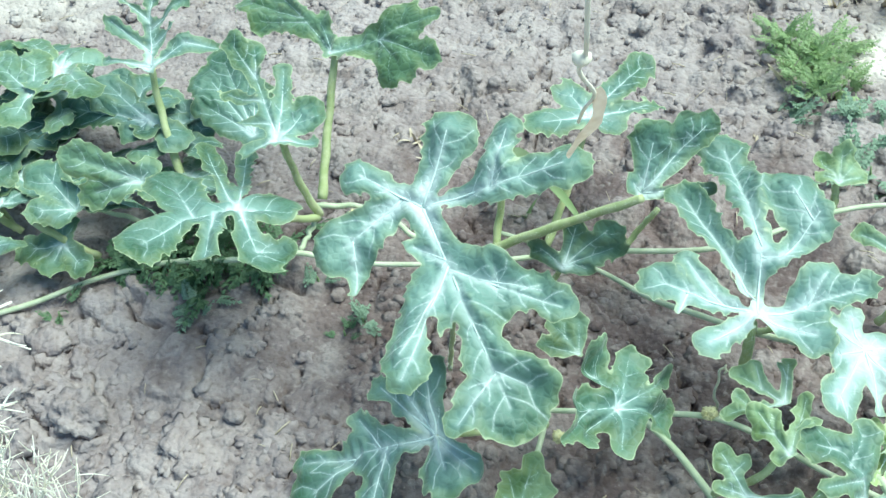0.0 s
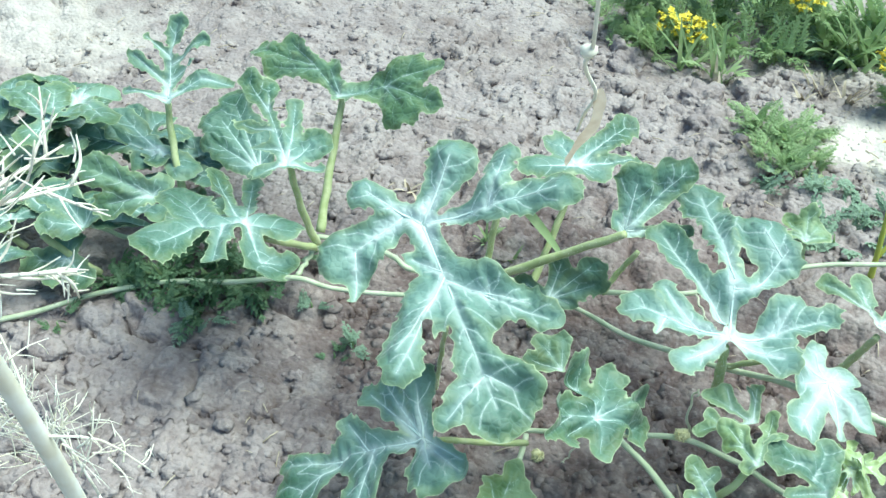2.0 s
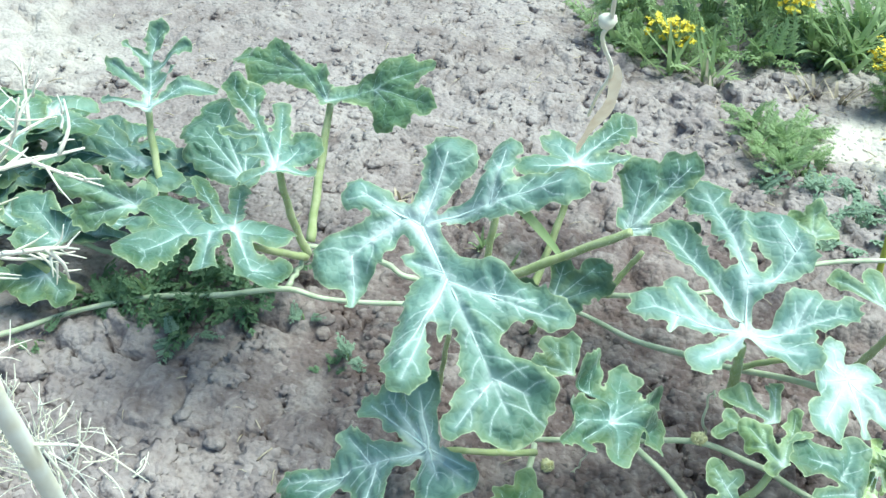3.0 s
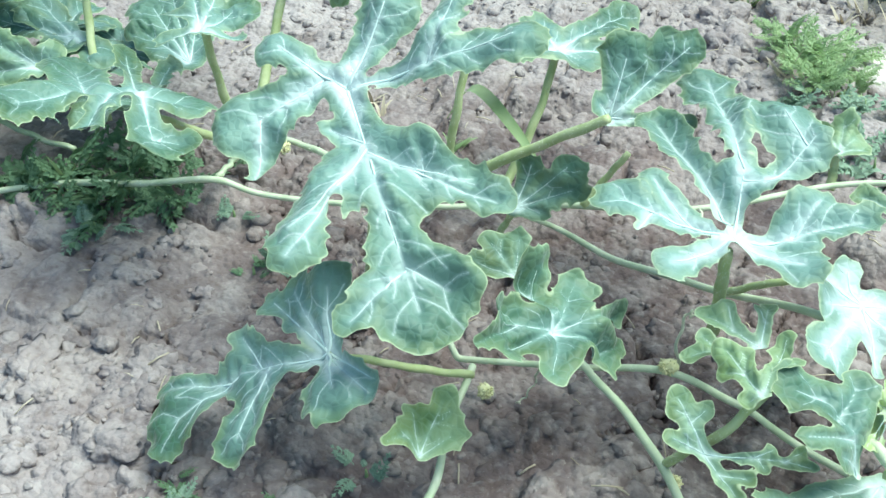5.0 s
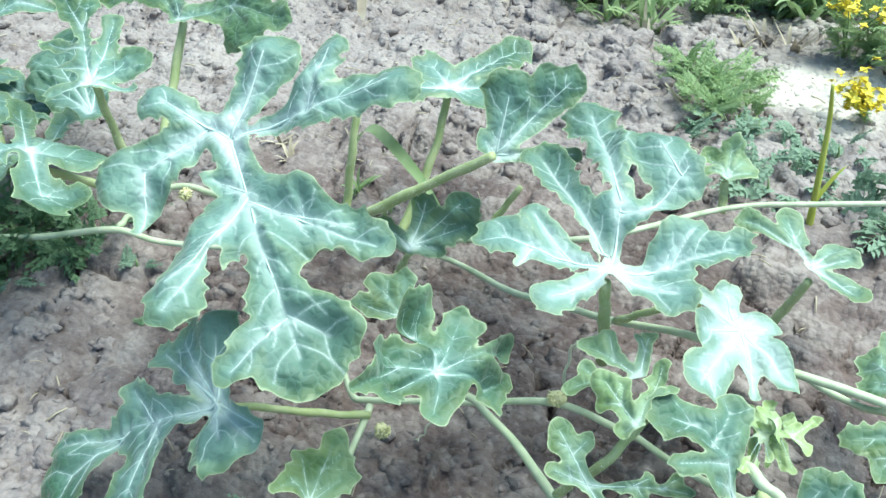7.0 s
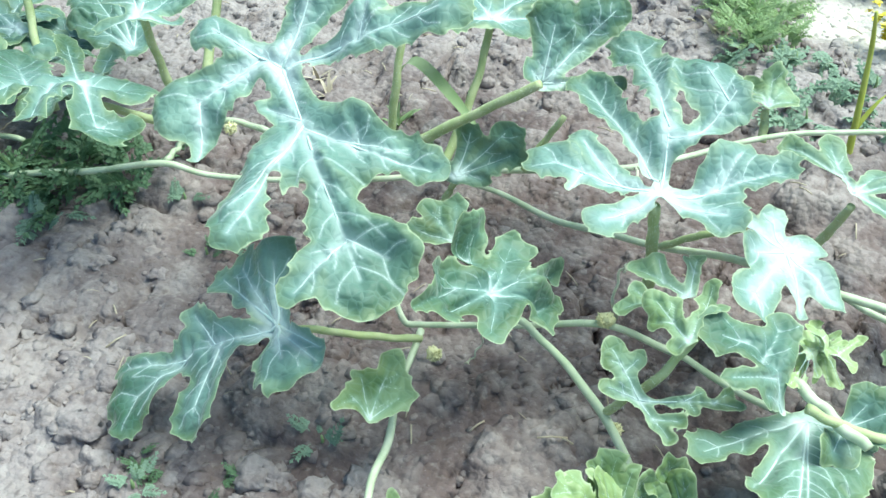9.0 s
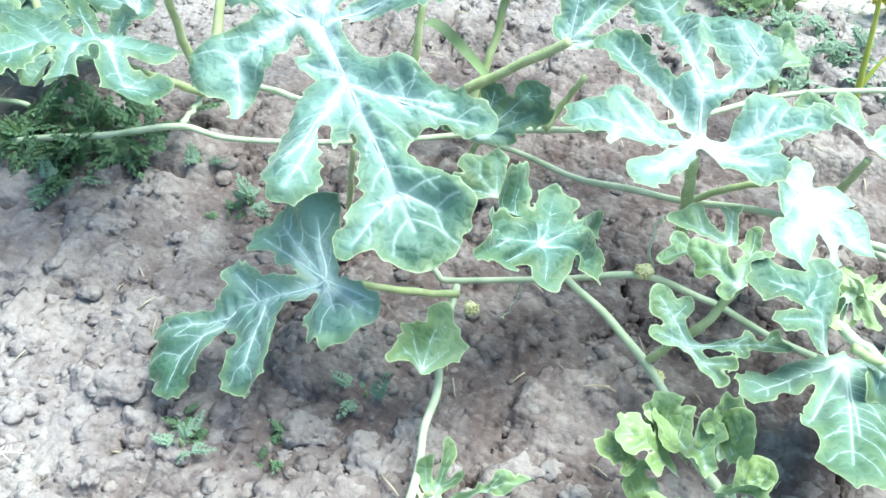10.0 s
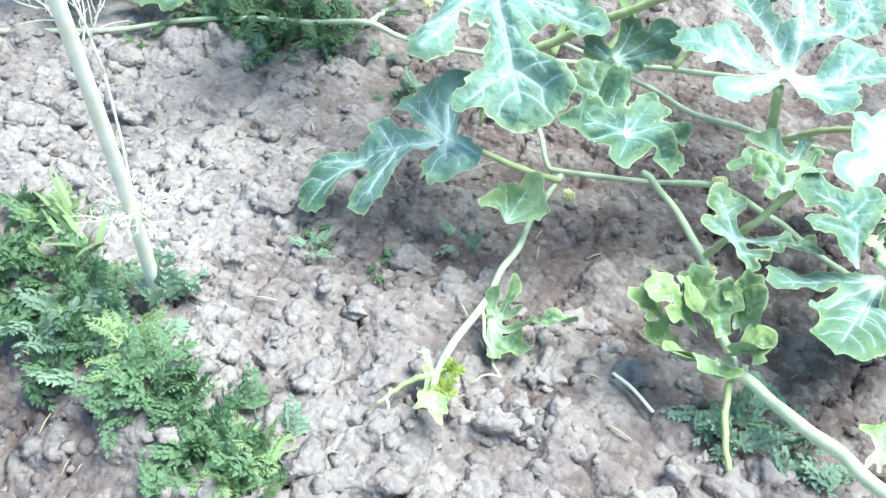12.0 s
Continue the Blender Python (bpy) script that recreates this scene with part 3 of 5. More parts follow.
leaf(main_vine, (-0.23, 0.539, 0.131), (-29, -6, 146), 0.3, [
    (-1,0,-5,58,2,5,0), (0,0.92,22,66,6,12,0), (0,0.79,33,51,12,12,0), (0,1,1,37,2,10,0), (-1,0,-19,37,5,9,0), (-1,0,-128,47,7,13,0), (5,0.95,-113,25,11,19,0), (5,1,-162,54,13,10,0),
    (5,0.93,176,31,10,22,0), (6,0.75,-124,34,18,4,0)],
    cell=0.0013, ripple=1.0, bloom=0.45, label="deep green curled lobed leaf with pale veins", tooth=0.0085)
leaf(main_vine, (-0.38, 0.488, 0.13), (-1, -34, 106), 0.25, [
    (-1,0,4,42,5,7,0), (0,1,-7,32,1,12,0), (0,1,52,31,6,3,0), (0,0.33,52,45,3,7,0), (-1,0,82,39,5,4,0), (-1,0,-57,37,4,9,0), (5,1,-101,28,9,5,0), (0,0.82,-57,39,1,5,0),
    (0,0.47,-54,30,6,3,0)],
    cell=0.0013, ripple=1.0, bloom=1.1, label="frosted upright lobed leaf with pale veins", tooth=0.0085)
leaf(main_vine, (-0.397, 0.48, 0.07), (-14.0, -2.0, -176.0), 0.2, [
    (-1,0,0,70,8,19,5), (-1,0,-29,58,7,13,8), (-1,0,51,14,8,16,2), (-1,0,157,35,7,14,5)],
    cell=0.0013, ripple=1.0, label="shaded lobed leaf with pale veins")
leaf(main_vine, (-0.32, 0.369, 0.12), (-41.0, -23.0, -171.0), 0.3, [
    (-1,0,0,47,7,14,7), (-1,0,-8,16,6,10,8), (-1,0,37,34,6,12,2), (-1,0,-118,9,5,10,3)],
    cell=0.0013, ripple=1.0, label="curled lobed leaf with pale veins")
leaf(main_vine, (-0.409, 0.371, 0.07), (-14.0, 5.0, -133.0), 0.25, [
    (-1,0,0,23,6,14,9), (-1,0,-75,34,7,18,7), (-1,0,30,15,6,12,3), (-1,0,-172,18,6,15,10)],
    cell=0.0013, ripple=1.0, label="shaded lobed leaf with pale veins")
leaf(main_vine, (-0.502, 0.463, 0.1), (0.0, 0.0, 155.0), 0.3, [
    (-1,0,0,62,7,18,0), (-1,0,-33,50,7,16,0), (-1,0,-119,27,7,16,0), (-1,0,126,32,7,16,0)],
    cell=0.0013, ripple=1.0, label="frosted lobed leaf with pale veins")
leaf(main_vine, (-0.416, 0.35, 0.04), (-15.0, 1.0, -152.0), 0.3, [
    (-1,0,0,25,6,15,0), (-1,0,62,17,6,13,-2), (-1,0,123,27,6,12,-2), (-1,0,-90,18,6,12,2)],
    cell=0.0013, ripple=1.0, label="shaded low lobed leaf with pale veins")
leaf(main_vine, (-0.479, 0.502, 0.06), (0.0, -3.0, 173.0), 0.2, [
    (-1,0,0,48,7,17,5), (-1,0,-30,26,7,15,12), (-1,0,99,50,7,16,8), (-1,0,68,82,7,20,6)],
    cell=0.0013, ripple=1.0, label="shaded lobed leaf with pale veins")
leaf(main_vine, (-0.007, 0.525, 0.115), (-12.0, -10.0, -138.0), 0.25, [
    (-1,0,0,39,12,14,5), (-1,0,-150,82,6,13,-2), (-1,0,151,16,7,13,-5), (-1,0,-80,25,9,14,2), (-1,0,177,63,6,8,-2)],
    cell=0.0013, ripple=1.0, label="cupped lobed leaf with pale veins")
leaf(main_vine, (0.001, 0.43, 0.05), (17.0, -56.0, 75.0), 0.2, [
    (-1,0,0,30,3,8,7), (-1,0,-32,44,3,10,8), (-1,0,-52,39,3,9,4), (-1,0,78,22,3,9,0), (-1,0,-72,17,3,6,-3)],
    cell=0.0012, ripple=1.0, label="small shaded lobed leaf with pale veins")
def young_leaf(vine, at, turn, size, tone=0.7):
    """A small crinkled leaf with toothed side lobes, not yet spread out."""
    tone = min(1.0, tone + 0.2)
    lobes = [(-1, 0, 0, size, 3, 5, 4)]
    for along, angle, share in ((0.35, 52, 0.48), (0.65, 42, 0.36), (0.9, 30, 0.22)):
        lobes += [(0, along, angle, size * share, 3, 4, 7), (0, along, -angle, size * share, 3, 4, 6)]
    return leaf(vine, at, turn, tone, lobes, cell=0.0009, ripple=1.1, bloom=0.5, label="crinkled young lobed leaf with pale veins", tooth=0.0065)


for x, y, z, turn, size, tone in ((0.166, 0.200, 0.040, (8, -22, 188), 38, 0.5), (0.170, 0.210, 0.042, (-12, -30, 150), 30, 0.45), (0.178, 0.214, 0.044, (20, -42, 105), 24, 0.4),
                                  (0.186, 0.205, 0.046, (-18, -35, 60), 22, 0.4), (0.172, 0.192, 0.036, (15, -10, 232), 24, 0.5), (0.182, 0.188, 0.034, (-10, -15, 285), 20, 0.4),
                                  (0.192, 0.196, 0.040, (12, -30, 20), 18, 0.55), (0.160, 0.206, 0.038, (25, -45, 165), 22, 0.6), (0.150, 0.198, 0.036, (5, -15, 200), 26, 0.6), (0.158, 0.196, 0.034, (-22, -25, 225), 22, 0.5),
                                  (0.176, 0.202, 0.048, (10, -50, 130), 22, 0.4), (0.184, 0.198, 0.040, (-20, -20, 330), 20, 0.4), (0.168, 0.186, 0.032, (10, -20, 250), 18, 0.5)):
    young_leaf(front_vine, (x, y, z), turn, size, tone)
leaf(front_vine, (0.040, 0.319, 0.094), (-6, -14, 150), 0.25, [
    (-1, 0, 0, 22, 2, 6, 3), (-1, 0, 38, 22, 2, 6, 0), (-1, 0, -42, 19, 2, 6, 4), (0, 0.6, -35, 9, 4, 4, 5)],
    cell=0.0012, ripple=1.0, bloom=0.7, label="small pale blue-green lobed leaf", tooth=0.005)
leaf(shoot_vine, (0.049, 0.168, 0.02), (0.0, 10.0, -19.0), 0.6, [
    (-1,0,0,31,2,4,14), (0,0.6,88,3,2,4,11), (-1,0,43,46,2,4,0), (2,0.6,72,8,2,4,7), (2,0.7,-33,3,2,3,3), (-1,0,105,22,2,4,12), (5,0.5,40,8,2,3,11), (-1,0,-36,26,2,4,3), (7,0.6,23,7,2,3,3), (-1,0,142,14,2,4,6)],
    cell=0.001, ripple=2.4, bloom=0.7, label="small young lobed leaf with pale veins")
leaf(main_vine, (0.187, 0.56, 0.055), (-9.0, -18.0, 130.0), 0.6, [
    (-1,0,0,25,3,8,4), (-1,0,-36,27,3,8,3), (-1,0,-100,17,3,7,2), (-1,0,-66,17,3,7,3), (-1,0,37,12,3,7,2)],
    cell=0.0012, ripple=1.0, label="pale young lobed leaf with pale veins")
leaf(main_vine, (-0.38, 0.514, 0.05), (-13.0, -3.0, -162.0), 0.25, [
    (-1,0,0,46,13,26,4), (-1,0,-32,31,12,19,8), (-1,0,130,21,9,17,5)],
    cell=0.0013, ripple=1.0, label="shaded lobed leaf with pale veins")
leaf(main_vine, (-0.508, 0.434, 0.06), (-4.0, -3.0, 164.0), 0.25, [
    (-1,0,0,46,10,20,5), (-1,0,-40,42,8,16,4), (-1,0,-126,25,8,16,6), (-1,0,104,39,8,17,3)],
    cell=0.0013, ripple=1.0, label="shaded lobed leaf with pale veins")
leaf(main_vine, (-0.39, 0.389, 0.06), (54.0, -28.0, -170.0), 0.25, [
    (-1,0,0,24,8,15,3), (-1,0,117,13,8,17,9), (-1,0,134,41,8,15,1)],
    cell=0.0013, ripple=1.0, label="shaded lobed leaf with pale veins")
leaf(main_vine, (-0.429, 0.5, 0.07), (10.0, 7.0, 96.0), 0.2, [
    (-1,0,0,38,6,14,-2), (-1,0,-69,28,6,14,2), (-1,0,-138,51,6,13,4), (-1,0,150,17,6,16,-8), (-1,0,127,28,6,13,9), (-1,0,47,33,6,14,7)],
    cell=0.0018, ripple=1.0, label="shaded lobed leaf with pale veins")
leaf(main_vine, (-0.501, 0.5, 0.07), (-11.0, -1.0, -25.0), 0.35, [
    (-1,0,0,33,6,15,-7), (-1,0,-36,62,6,13,5), (-1,0,-111,25,6,16,-5), (-1,0,-155,22,6,13,7), (-1,0,136,74,6,12,-6), (-1,0,61,32,6,13,3)],
    cell=0.0018, ripple=1.0, label="shaded lobed leaf with pale veins")
leaf(main_vine, (-0.515, 0.461, 0.06), (3.0, 17.0, 73.0), 0.4, [
    (-1,0,0,21,6,16,-3), (-1,0,-94,32,6,15,-3), (-1,0,-152,13,6,14,-11), (-1,0,-163,41,6,17,8), (-1,0,78,55,6,12,-7), (-1,0,53,47,6,14,2)],
    cell=0.0018, ripple=1.0, label="shaded lobed leaf with pale veins")
leaf(main_vine, (-0.399, 0.416, 0.05), (-3.0, -9.0, -52.0), 0.2, [
    (-1,0,0,36,6,14,0), (-1,0,-23,35,6,12,8), (-1,0,-130,35,6,15,3), (-1,0,180,56,6,14,-2), (-1,0,66,25,6,14,8), (-1,0,43,40,6,12,2)],
    cell=0.0018, ripple=1.0, label="shaded lobed leaf with pale veins")
leaf(main_vine, (-0.386, 0.493, 0.05), (-6.0, -10.0, -43.0), 0.2, [
    (-1,0,0,15,6,12,-11), (-1,0,-48,44,6,15,4), (-1,0,-151,43,6,12,-2), (-1,0,-150,3,6,16,10), (-1,0,116,38,6,13,-2), (-1,0,15,59,6,16,6)],
    cell=0.0018, ripple=1.0, label="shaded lobed leaf with pale veins")
leaf(main_vine, (-0.579, 0.533, 0.07), (10.0, 1.0, -176.0), 0.2, [
    (-1,0,0,16,7,17,13), (-1,0,-76,22,7,18,4), (-1,0,-116,36,7,16,-5), (-1,0,152,54,7,13,0), (-1,0,124,72,7,17,6), (-1,0,10,34,7,16,-11)],
    cell=0.0018, ripple=1.0, label="shaded lobed leaf with pale veins")
leaf(main_vine, (-0.591, 0.48, 0.06), (-6.0, 5.0, 117.0), 0.35, [
    (-1,0,0,51,6,13,-2), (-1,0,-116,39,6,15,6), (-1,0,-149,63,6,17,5), (-1,0,-172,54,6,14,4), (-1,0,78,33,6,17,-2), (-1,0,34,66,6,13,4)],
    cell=0.0018, ripple=1.0, label="shaded lobed leaf with pale veins")
leaf(main_vine, (-0.501, 0.404, 0.05), (3.0, -4.0, -103.0), 0.2, [
    (-1,0,0,11,6,14,-10), (-1,0,-46,17,6,12,2), (-1,0,-110,55,6,14,-9), (-1,0,-148,31,6,15,-4), (-1,0,115,24,6,17,-2), (-1,0,85,33,6,12,-7)],
    cell=0.0018, ripple=1.0, label="shaded lobed leaf with pale veins")
leaf(main_vine, (-0.342, 0.446, 0.04), (14.0, -7.0, -57.0), 0.4, [
    (-1,0,0,40,5,11,5), (-1,0,-75,25,5,14,-2), (-1,0,-126,27,5,12,9), (-1,0,-179,40,5,11,-2), (-1,0,72,23,5,13,8), (-1,0,33,54,5,11,8)],
    cell=0.0018, ripple=1.0, label="shaded lobed leaf with pale veins")
leaf(main_vine, (-0.507, 0.509, 0.09), (1.0, -12.0, -87.0), 0.35, [
    (-1,0,0,35,6,12,7), (-1,0,-126,85,6,15,-2), (-1,0,-160,30,6,16,4), (-1,0,154,34,6,13,-4), (-1,0,53,76,6,15,8), (-1,0,24,54,6,13,1)],
    cell=0.0018, ripple=1.0, label="shaded lobed leaf with pale veins")
leaf(right_vine, (0.238, 0.323, 0.06), (16.0, 14.0, -160.0), 1.0, [
    (-1,0,0,10,1,3,1), (-1,0,-75,18,1,3,3), (-1,0,-107,21,1,3,0), (-1,0,167,10,1,3,7), (-1,0,111,17,1,3,5), (-1,0,89,18,1,3,0), (-1,0,62,27,1,3,7)],
    cell=0.0011, ripple=1.6, label="tiny crumpled yellow-green lobed leaf with pale veins")
leaf(right_vine, (0.232, 0.308, 0.065), (-9.0, -13.0, -89.0), 1.0, [
    (-1,0,0,18,1,2,4), (-1,0,-17,22,1,2,5), (-1,0,-57,13,1,2,3), (-1,0,-131,9,1,2,5), (-1,0,175,13,1,2,4), (-1,0,133,14,1,2,-1), (-1,0,26,13,1,2,6)],
    cell=0.0011, ripple=1.6, label="tiny crumpled yellow-green lobed leaf with pale veins")
leaf(right_vine, (0.246, 0.318, 0.055), (-17.0, -13.0, 30.0), 1.0, [
    (-1,0,0,10,1,2,0), (-1,0,-94,19,1,2,5), (-1,0,-110,16,1,2,-2), (-1,0,-133,15,1,2,4), (-1,0,129,10,1,2,-1), (-1,0,86,10,1,2,1), (-1,0,45,13,1,2,2)],
    cell=0.0011, ripple=1.6, label="tiny crumpled yellow-green lobed leaf with pale veins")
leaf(right_vine, (0.251, 0.338, 0.055), (4.0, -17.0, 166.0), 1.0, [
    (-1,0,0,7,1,2,4), (-1,0,-68,6,1,2,6), (-1,0,-112,17,1,2,-2), (-1,0,158,9,1,2,8), (-1,0,143,10,1,2,-1), (-1,0,96,9,1,2,-2), (-1,0,62,14,1,2,3)],
    cell=0.0011, ripple=1.6, label="tiny crumpled yellow-green lobed leaf with pale veins")
leaf(right_vine, (0.233, 0.318, 0.07), (29.0, 21.0, 76.0), 1.0, [
    (-1,0,0,5,1,2,5), (-1,0,-118,6,1,2,4), (-1,0,-165,19,1,2,6), (-1,0,-171,5,1,2,-7), (-1,0,142,10,1,2,-2), (-1,0,131,11,1,2,4), (-1,0,131,7,1,2,7)],
    cell=0.0011, ripple=1.6, label="tiny crumpled yellow-green lobed leaf with pale veins")
leaf(front_vine, (0.273, 0.173, 0.04), (0.0, -6.0, -56.0), 1.0, [
    (-1,0,0,13,1,3,4), (-1,0,-21,15,1,3,-2), (-1,0,-42,27,1,3,8), (-1,0,-100,10,1,3,1), (-1,0,-162,11,1,3,3), (-1,0,145,10,1,3,5), (-1,0,91,6,1,3,5)],
    cell=0.0011, ripple=1.6, label="tiny crumpled yellow-green lobed leaf with pale veins")
leaf(shoot_vine, (0.049, 0.099, 0.018), (-19.0, 2.0, 14.0), 1.0, [
    (-1,0,0,6,1,2,3), (-1,0,-41,11,1,2,0), (-1,0,-52,3,1,2,-5), (-1,0,-136,7,1,2,-4), (-1,0,-108,11,1,2,7), (-1,0,120,13,1,2,-1), (-1,0,97,12,1,2,1)],
    cell=0.0011, ripple=1.6, label="tiny crumpled yellow-green lobed leaf with pale veins")
leaf(shoot_vine, (0.062, 0.085, 0.016), (-3.0, -16.0, -7.0), 1.0, [
    (-1,0,0,7,1,2,0), (-1,0,-38,19,1,2,6), (-1,0,-102,7,1,2,-5), (-1,0,-98,8,1,2,4), (-1,0,-151,6,1,2,7), (-1,0,117,7,1,2,5), (-1,0,47,7,1,2,2)],
    cell=0.0011, ripple=1.6, label="tiny crumpled yellow-green lobed leaf with pale veins")
leaf(shoot_vine, (0.043, 0.1, 0.02), (11.0, -22.0, -95.0), 1.0, [
    (-1,0,0,11,1,1,7), (-1,0,-131,7,1,1,3), (-1,0,75,6,1,1,9), (-1,0,62,13,1,1,5), (-1,0,68,9,1,1,-1), (-1,0,35,8,1,1,-2), (-1,0,11,9,1,1,2)],
    cell=0.0011, ripple=1.6, label="tiny crumpled yellow-green lobed leaf with pale veins")
leaf(main_vine, (-0.622, 0.443, 0.08), (-3.0, 15.0, 35.0), 0.25, [
    (-1,0,0,29,6,18,-2), (-1,0,-68,38,6,14,2), (-1,0,-112,28,6,14,-3), (-1,0,161,26,6,15,2), (-1,0,119,33,6,16,5), (-1,0,69,42,6,13,-5)],
    cell=0.0016, ripple=1.0, label="frosted lobed leaf with pale veins")
leaf(main_vine, (-0.539, 0.367, 0.07), (0.0, -9.0, 14.0), 0.35, [
    (-1,0,0,18,5,17,-7), (-1,0,-54,61,5,15,6), (-1,0,-165,35,5,16,-5), (-1,0,159,59,5,16,0), (-1,0,131,59,5,14,-1), (-1,0,44,29,5,13,4)],
    cell=0.0016, ripple=1.0, label="frosted lobed leaf with pale veins")
leaf(main_vine, (-0.479, 0.318, 0.05), (-2.0, 11.0, 133.0), 0.25, [
    (-1,0,0,45,5,14,0), (-1,0,-127,40,5,11,9), (-1,0,-142,30,5,13,-4), (-1,0,179,53,5,12,6), (-1,0,141,26,5,14,5), (-1,0,40,42,5,13,0)],
    cell=0.0016, ripple=1.0, label="frosted lobed leaf with pale veins")
leaf(main_vine, (-0.602, 0.372, 0.09), (-7.0, -1.0, -4.0), 0.2, [
    (-1,0,0,35,6,18,-8), (-1,0,-41,61,6,18,1), (-1,0,-159,36,6,19,-12), (-1,0,-129,22,6,16,15), (-1,0,145,67,6,18,-3), (-1,0,48,20,6,15,6)],
    cell=0.0016, ripple=1.0, label="frosted lobed leaf with pale veins")
leaf(main_vine, (-0.696, 0.518, 0.09), (7.0, -2.0, -128.0), 0.2, [
    (-1,0,0,23,6,16,-10), (-1,0,-62,73,6,18,-4), (-1,0,-86,20,6,19,8), (-1,0,-139,48,6,14,-5), (-1,0,157,21,6,15,-8), (-1,0,90,79,6,18,4)],
    cell=0.0016, ripple=1.0, label="frosted lobed leaf with pale veins")
leaf(main_vine, (-0.605, 0.496, 0.08), (3.0, -2.0, -126.0), 0.25, [
    (-1,0,0,23,6,15,0), (-1,0,-58,50,6,12,4), (-1,0,162,8,6,15,13), (-1,0,-157,34,6,16,-2), (-1,0,113,49,6,13,5), (-1,0,80,44,6,16,2)],
    cell=0.0016, ripple=1.0, label="frosted lobed leaf with pale veins")
leaf(main_vine, (-0.558, 0.308, 0.06), (-5.0, -7.0, 3.0), 0.35, [
    (-1,0,0,52,5,16,8), (-1,0,-34,18,5,14,-8), (-1,0,-63,35,5,13,5), (-1,0,-175,44,5,14,0), (-1,0,150,53,5,17,3), (-1,0,122,44,5,17,-5)],
    cell=0.0016, ripple=1.0, label="frosted lobed leaf with pale veins")
leaf(main_vine, (-0.496, 0.374, 0.05), (10.0, 3.0, -176.0), 0.25, [
    (-1,0,0,48,5,11,-6), (-1,0,-26,15,5,14,8), (-1,0,-60,44,5,12,-2), (-1,0,-169,23,5,11,-2), (-1,0,-171,7,5,14,-9), (-1,0,111,35,5,14,4)],
    cell=0.0016, ripple=1.0, label="frosted lobed leaf with pale veins")
runner("stem", main_vine, 0.0023, 0.0019, [(-0.546, 0.223, 0.012), (-0.501, 0.252, 0.012), (-0.465, 0.278, 0.012), (-0.427, 0.305, 0.012), (-0.382, 0.341, 0.016), (-0.325, 0.37, 0.022), (-0.268, 0.381, 0.03), (-0.214, 0.395, 0.038), (-0.182, 0.402, 0.03), (-0.124, 0.414, 0.03), (-0.056, 0.435, 0.03), (0.016, 0.46, 0.035), (0.109, 0.481, 0.045), (0.19, 0.542, 0.045), (0.257, 0.567, 0.045), (0.366, 0.611, 0.04)])
runner("stem", right_vine, 0.0017, 0.0024, [(-0.065, 0.465, 0.03), (-0.019, 0.463, 0.024), (0.018, 0.454, 0.022), (0.064, 0.435, 0.024), (0.111, 0.417, 0.036), (0.149, 0.404, 0.045), (0.201, 0.389, 0.058), (0.254, 0.381, 0.055), (0.329, 0.376, 0.045)])
runner("stem", front_vine, 0.0017, 0.002, [(-0.018, 0.343, 0.03), (0.004, 0.315, 0.028), (0.02, 0.314, 0.024), (0.075, 0.321, 0.035), (0.128, 0.323, 0.05), (0.162, 0.324, 0.04), (0.186, 0.319, 0.035), (0.224, 0.313, 0.025), (0.278, 0.297, 0.02)])
runner("stem", shoot_vine, 0.0019, 0.0022, [(0.019, 0.309, 0.024), (0.021, 0.276, 0.02), (0.03, 0.237, 0.024), (0.032, 0.213, 0.02), (0.035, 0.188, 0.017), (0.04, 0.141, 0.017), (0.044, 0.112, 0.016), (0.05, 0.099, 0.014)])
runner("stem", front_vine, 0.002, 0.0027, [(0.076, 0.316, 0.045), (0.091, 0.312, 0.042), (0.115, 0.296, 0.034), (0.14, 0.278, 0.026), (0.162, 0.245, 0.022), (0.176, 0.22, 0.024), (0.191, 0.191, 0.034)])
runner("stem", front_vine, 0.0027, 0.0036, [(0.185, 0.197, 0.032), (0.191, 0.191, 0.034), (0.207, 0.181, 0.038), (0.232, 0.166, 0.044), (0.255, 0.152, 0.05), (0.281, 0.138, 0.055), (0.322, 0.125, 0.055)])
runner("petiole", front_vine, 0.00216, 0.00238, [(0.139, 0.279, 0.028), (0.15, 0.27, 0.05), (0.165, 0.265, 0.068), (0.174, 0.277, 0.082), (0.181, 0.296, 0.094)])
runner("petiole", shoot_vine, 0.00184, 0.00216, [(-0.035, 0.243, 0.075), (-0.021, 0.255, 0.066), (-0.004, 0.28, 0.04), (0.022, 0.302, 0.025)])
runner("petiole", main_vine, 0.00205, 0.00259, [(0.142, 0.356, 0.114), (0.143, 0.362, 0.085), (0.143, 0.367, 0.045)])
runner("petiole", right_vine, 0.00194, 0.00216, [(0.191, 0.4, 0.075), (0.166, 0.396, 0.07), (0.143, 0.404, 0.045)])
runner("petiole", main_vine, 0.00238, 0.00281, [(-0.076, 0.359, 0.157), (-0.088, 0.391, 0.11), (-0.088, 0.413, 0.05), (-0.086, 0.42, 0.032)])
runner("petiole", front_vine, 0.00162, 0.00162, [(-0.044, 0.315, 0.11), (-0.056, 0.326, 0.05), (-0.058, 0.325, 0.03)])
runner("petiole", main_vine, 0.00205, 0.00259, [(0.055, 0.435, 0.128), (0.045, 0.436, 0.122), (0.013, 0.437, 0.1), (-0.017, 0.435, 0.08), (-0.042, 0.437, 0.06), (-0.078, 0.427, 0.034)])
runner("petiole", main_vine, 0.00184, 0.00216, [(-0.008, 0.528, 0.113), (-0.007, 0.515, 0.08), (-0.015, 0.495, 0.05), (-0.023, 0.459, 0.03)])
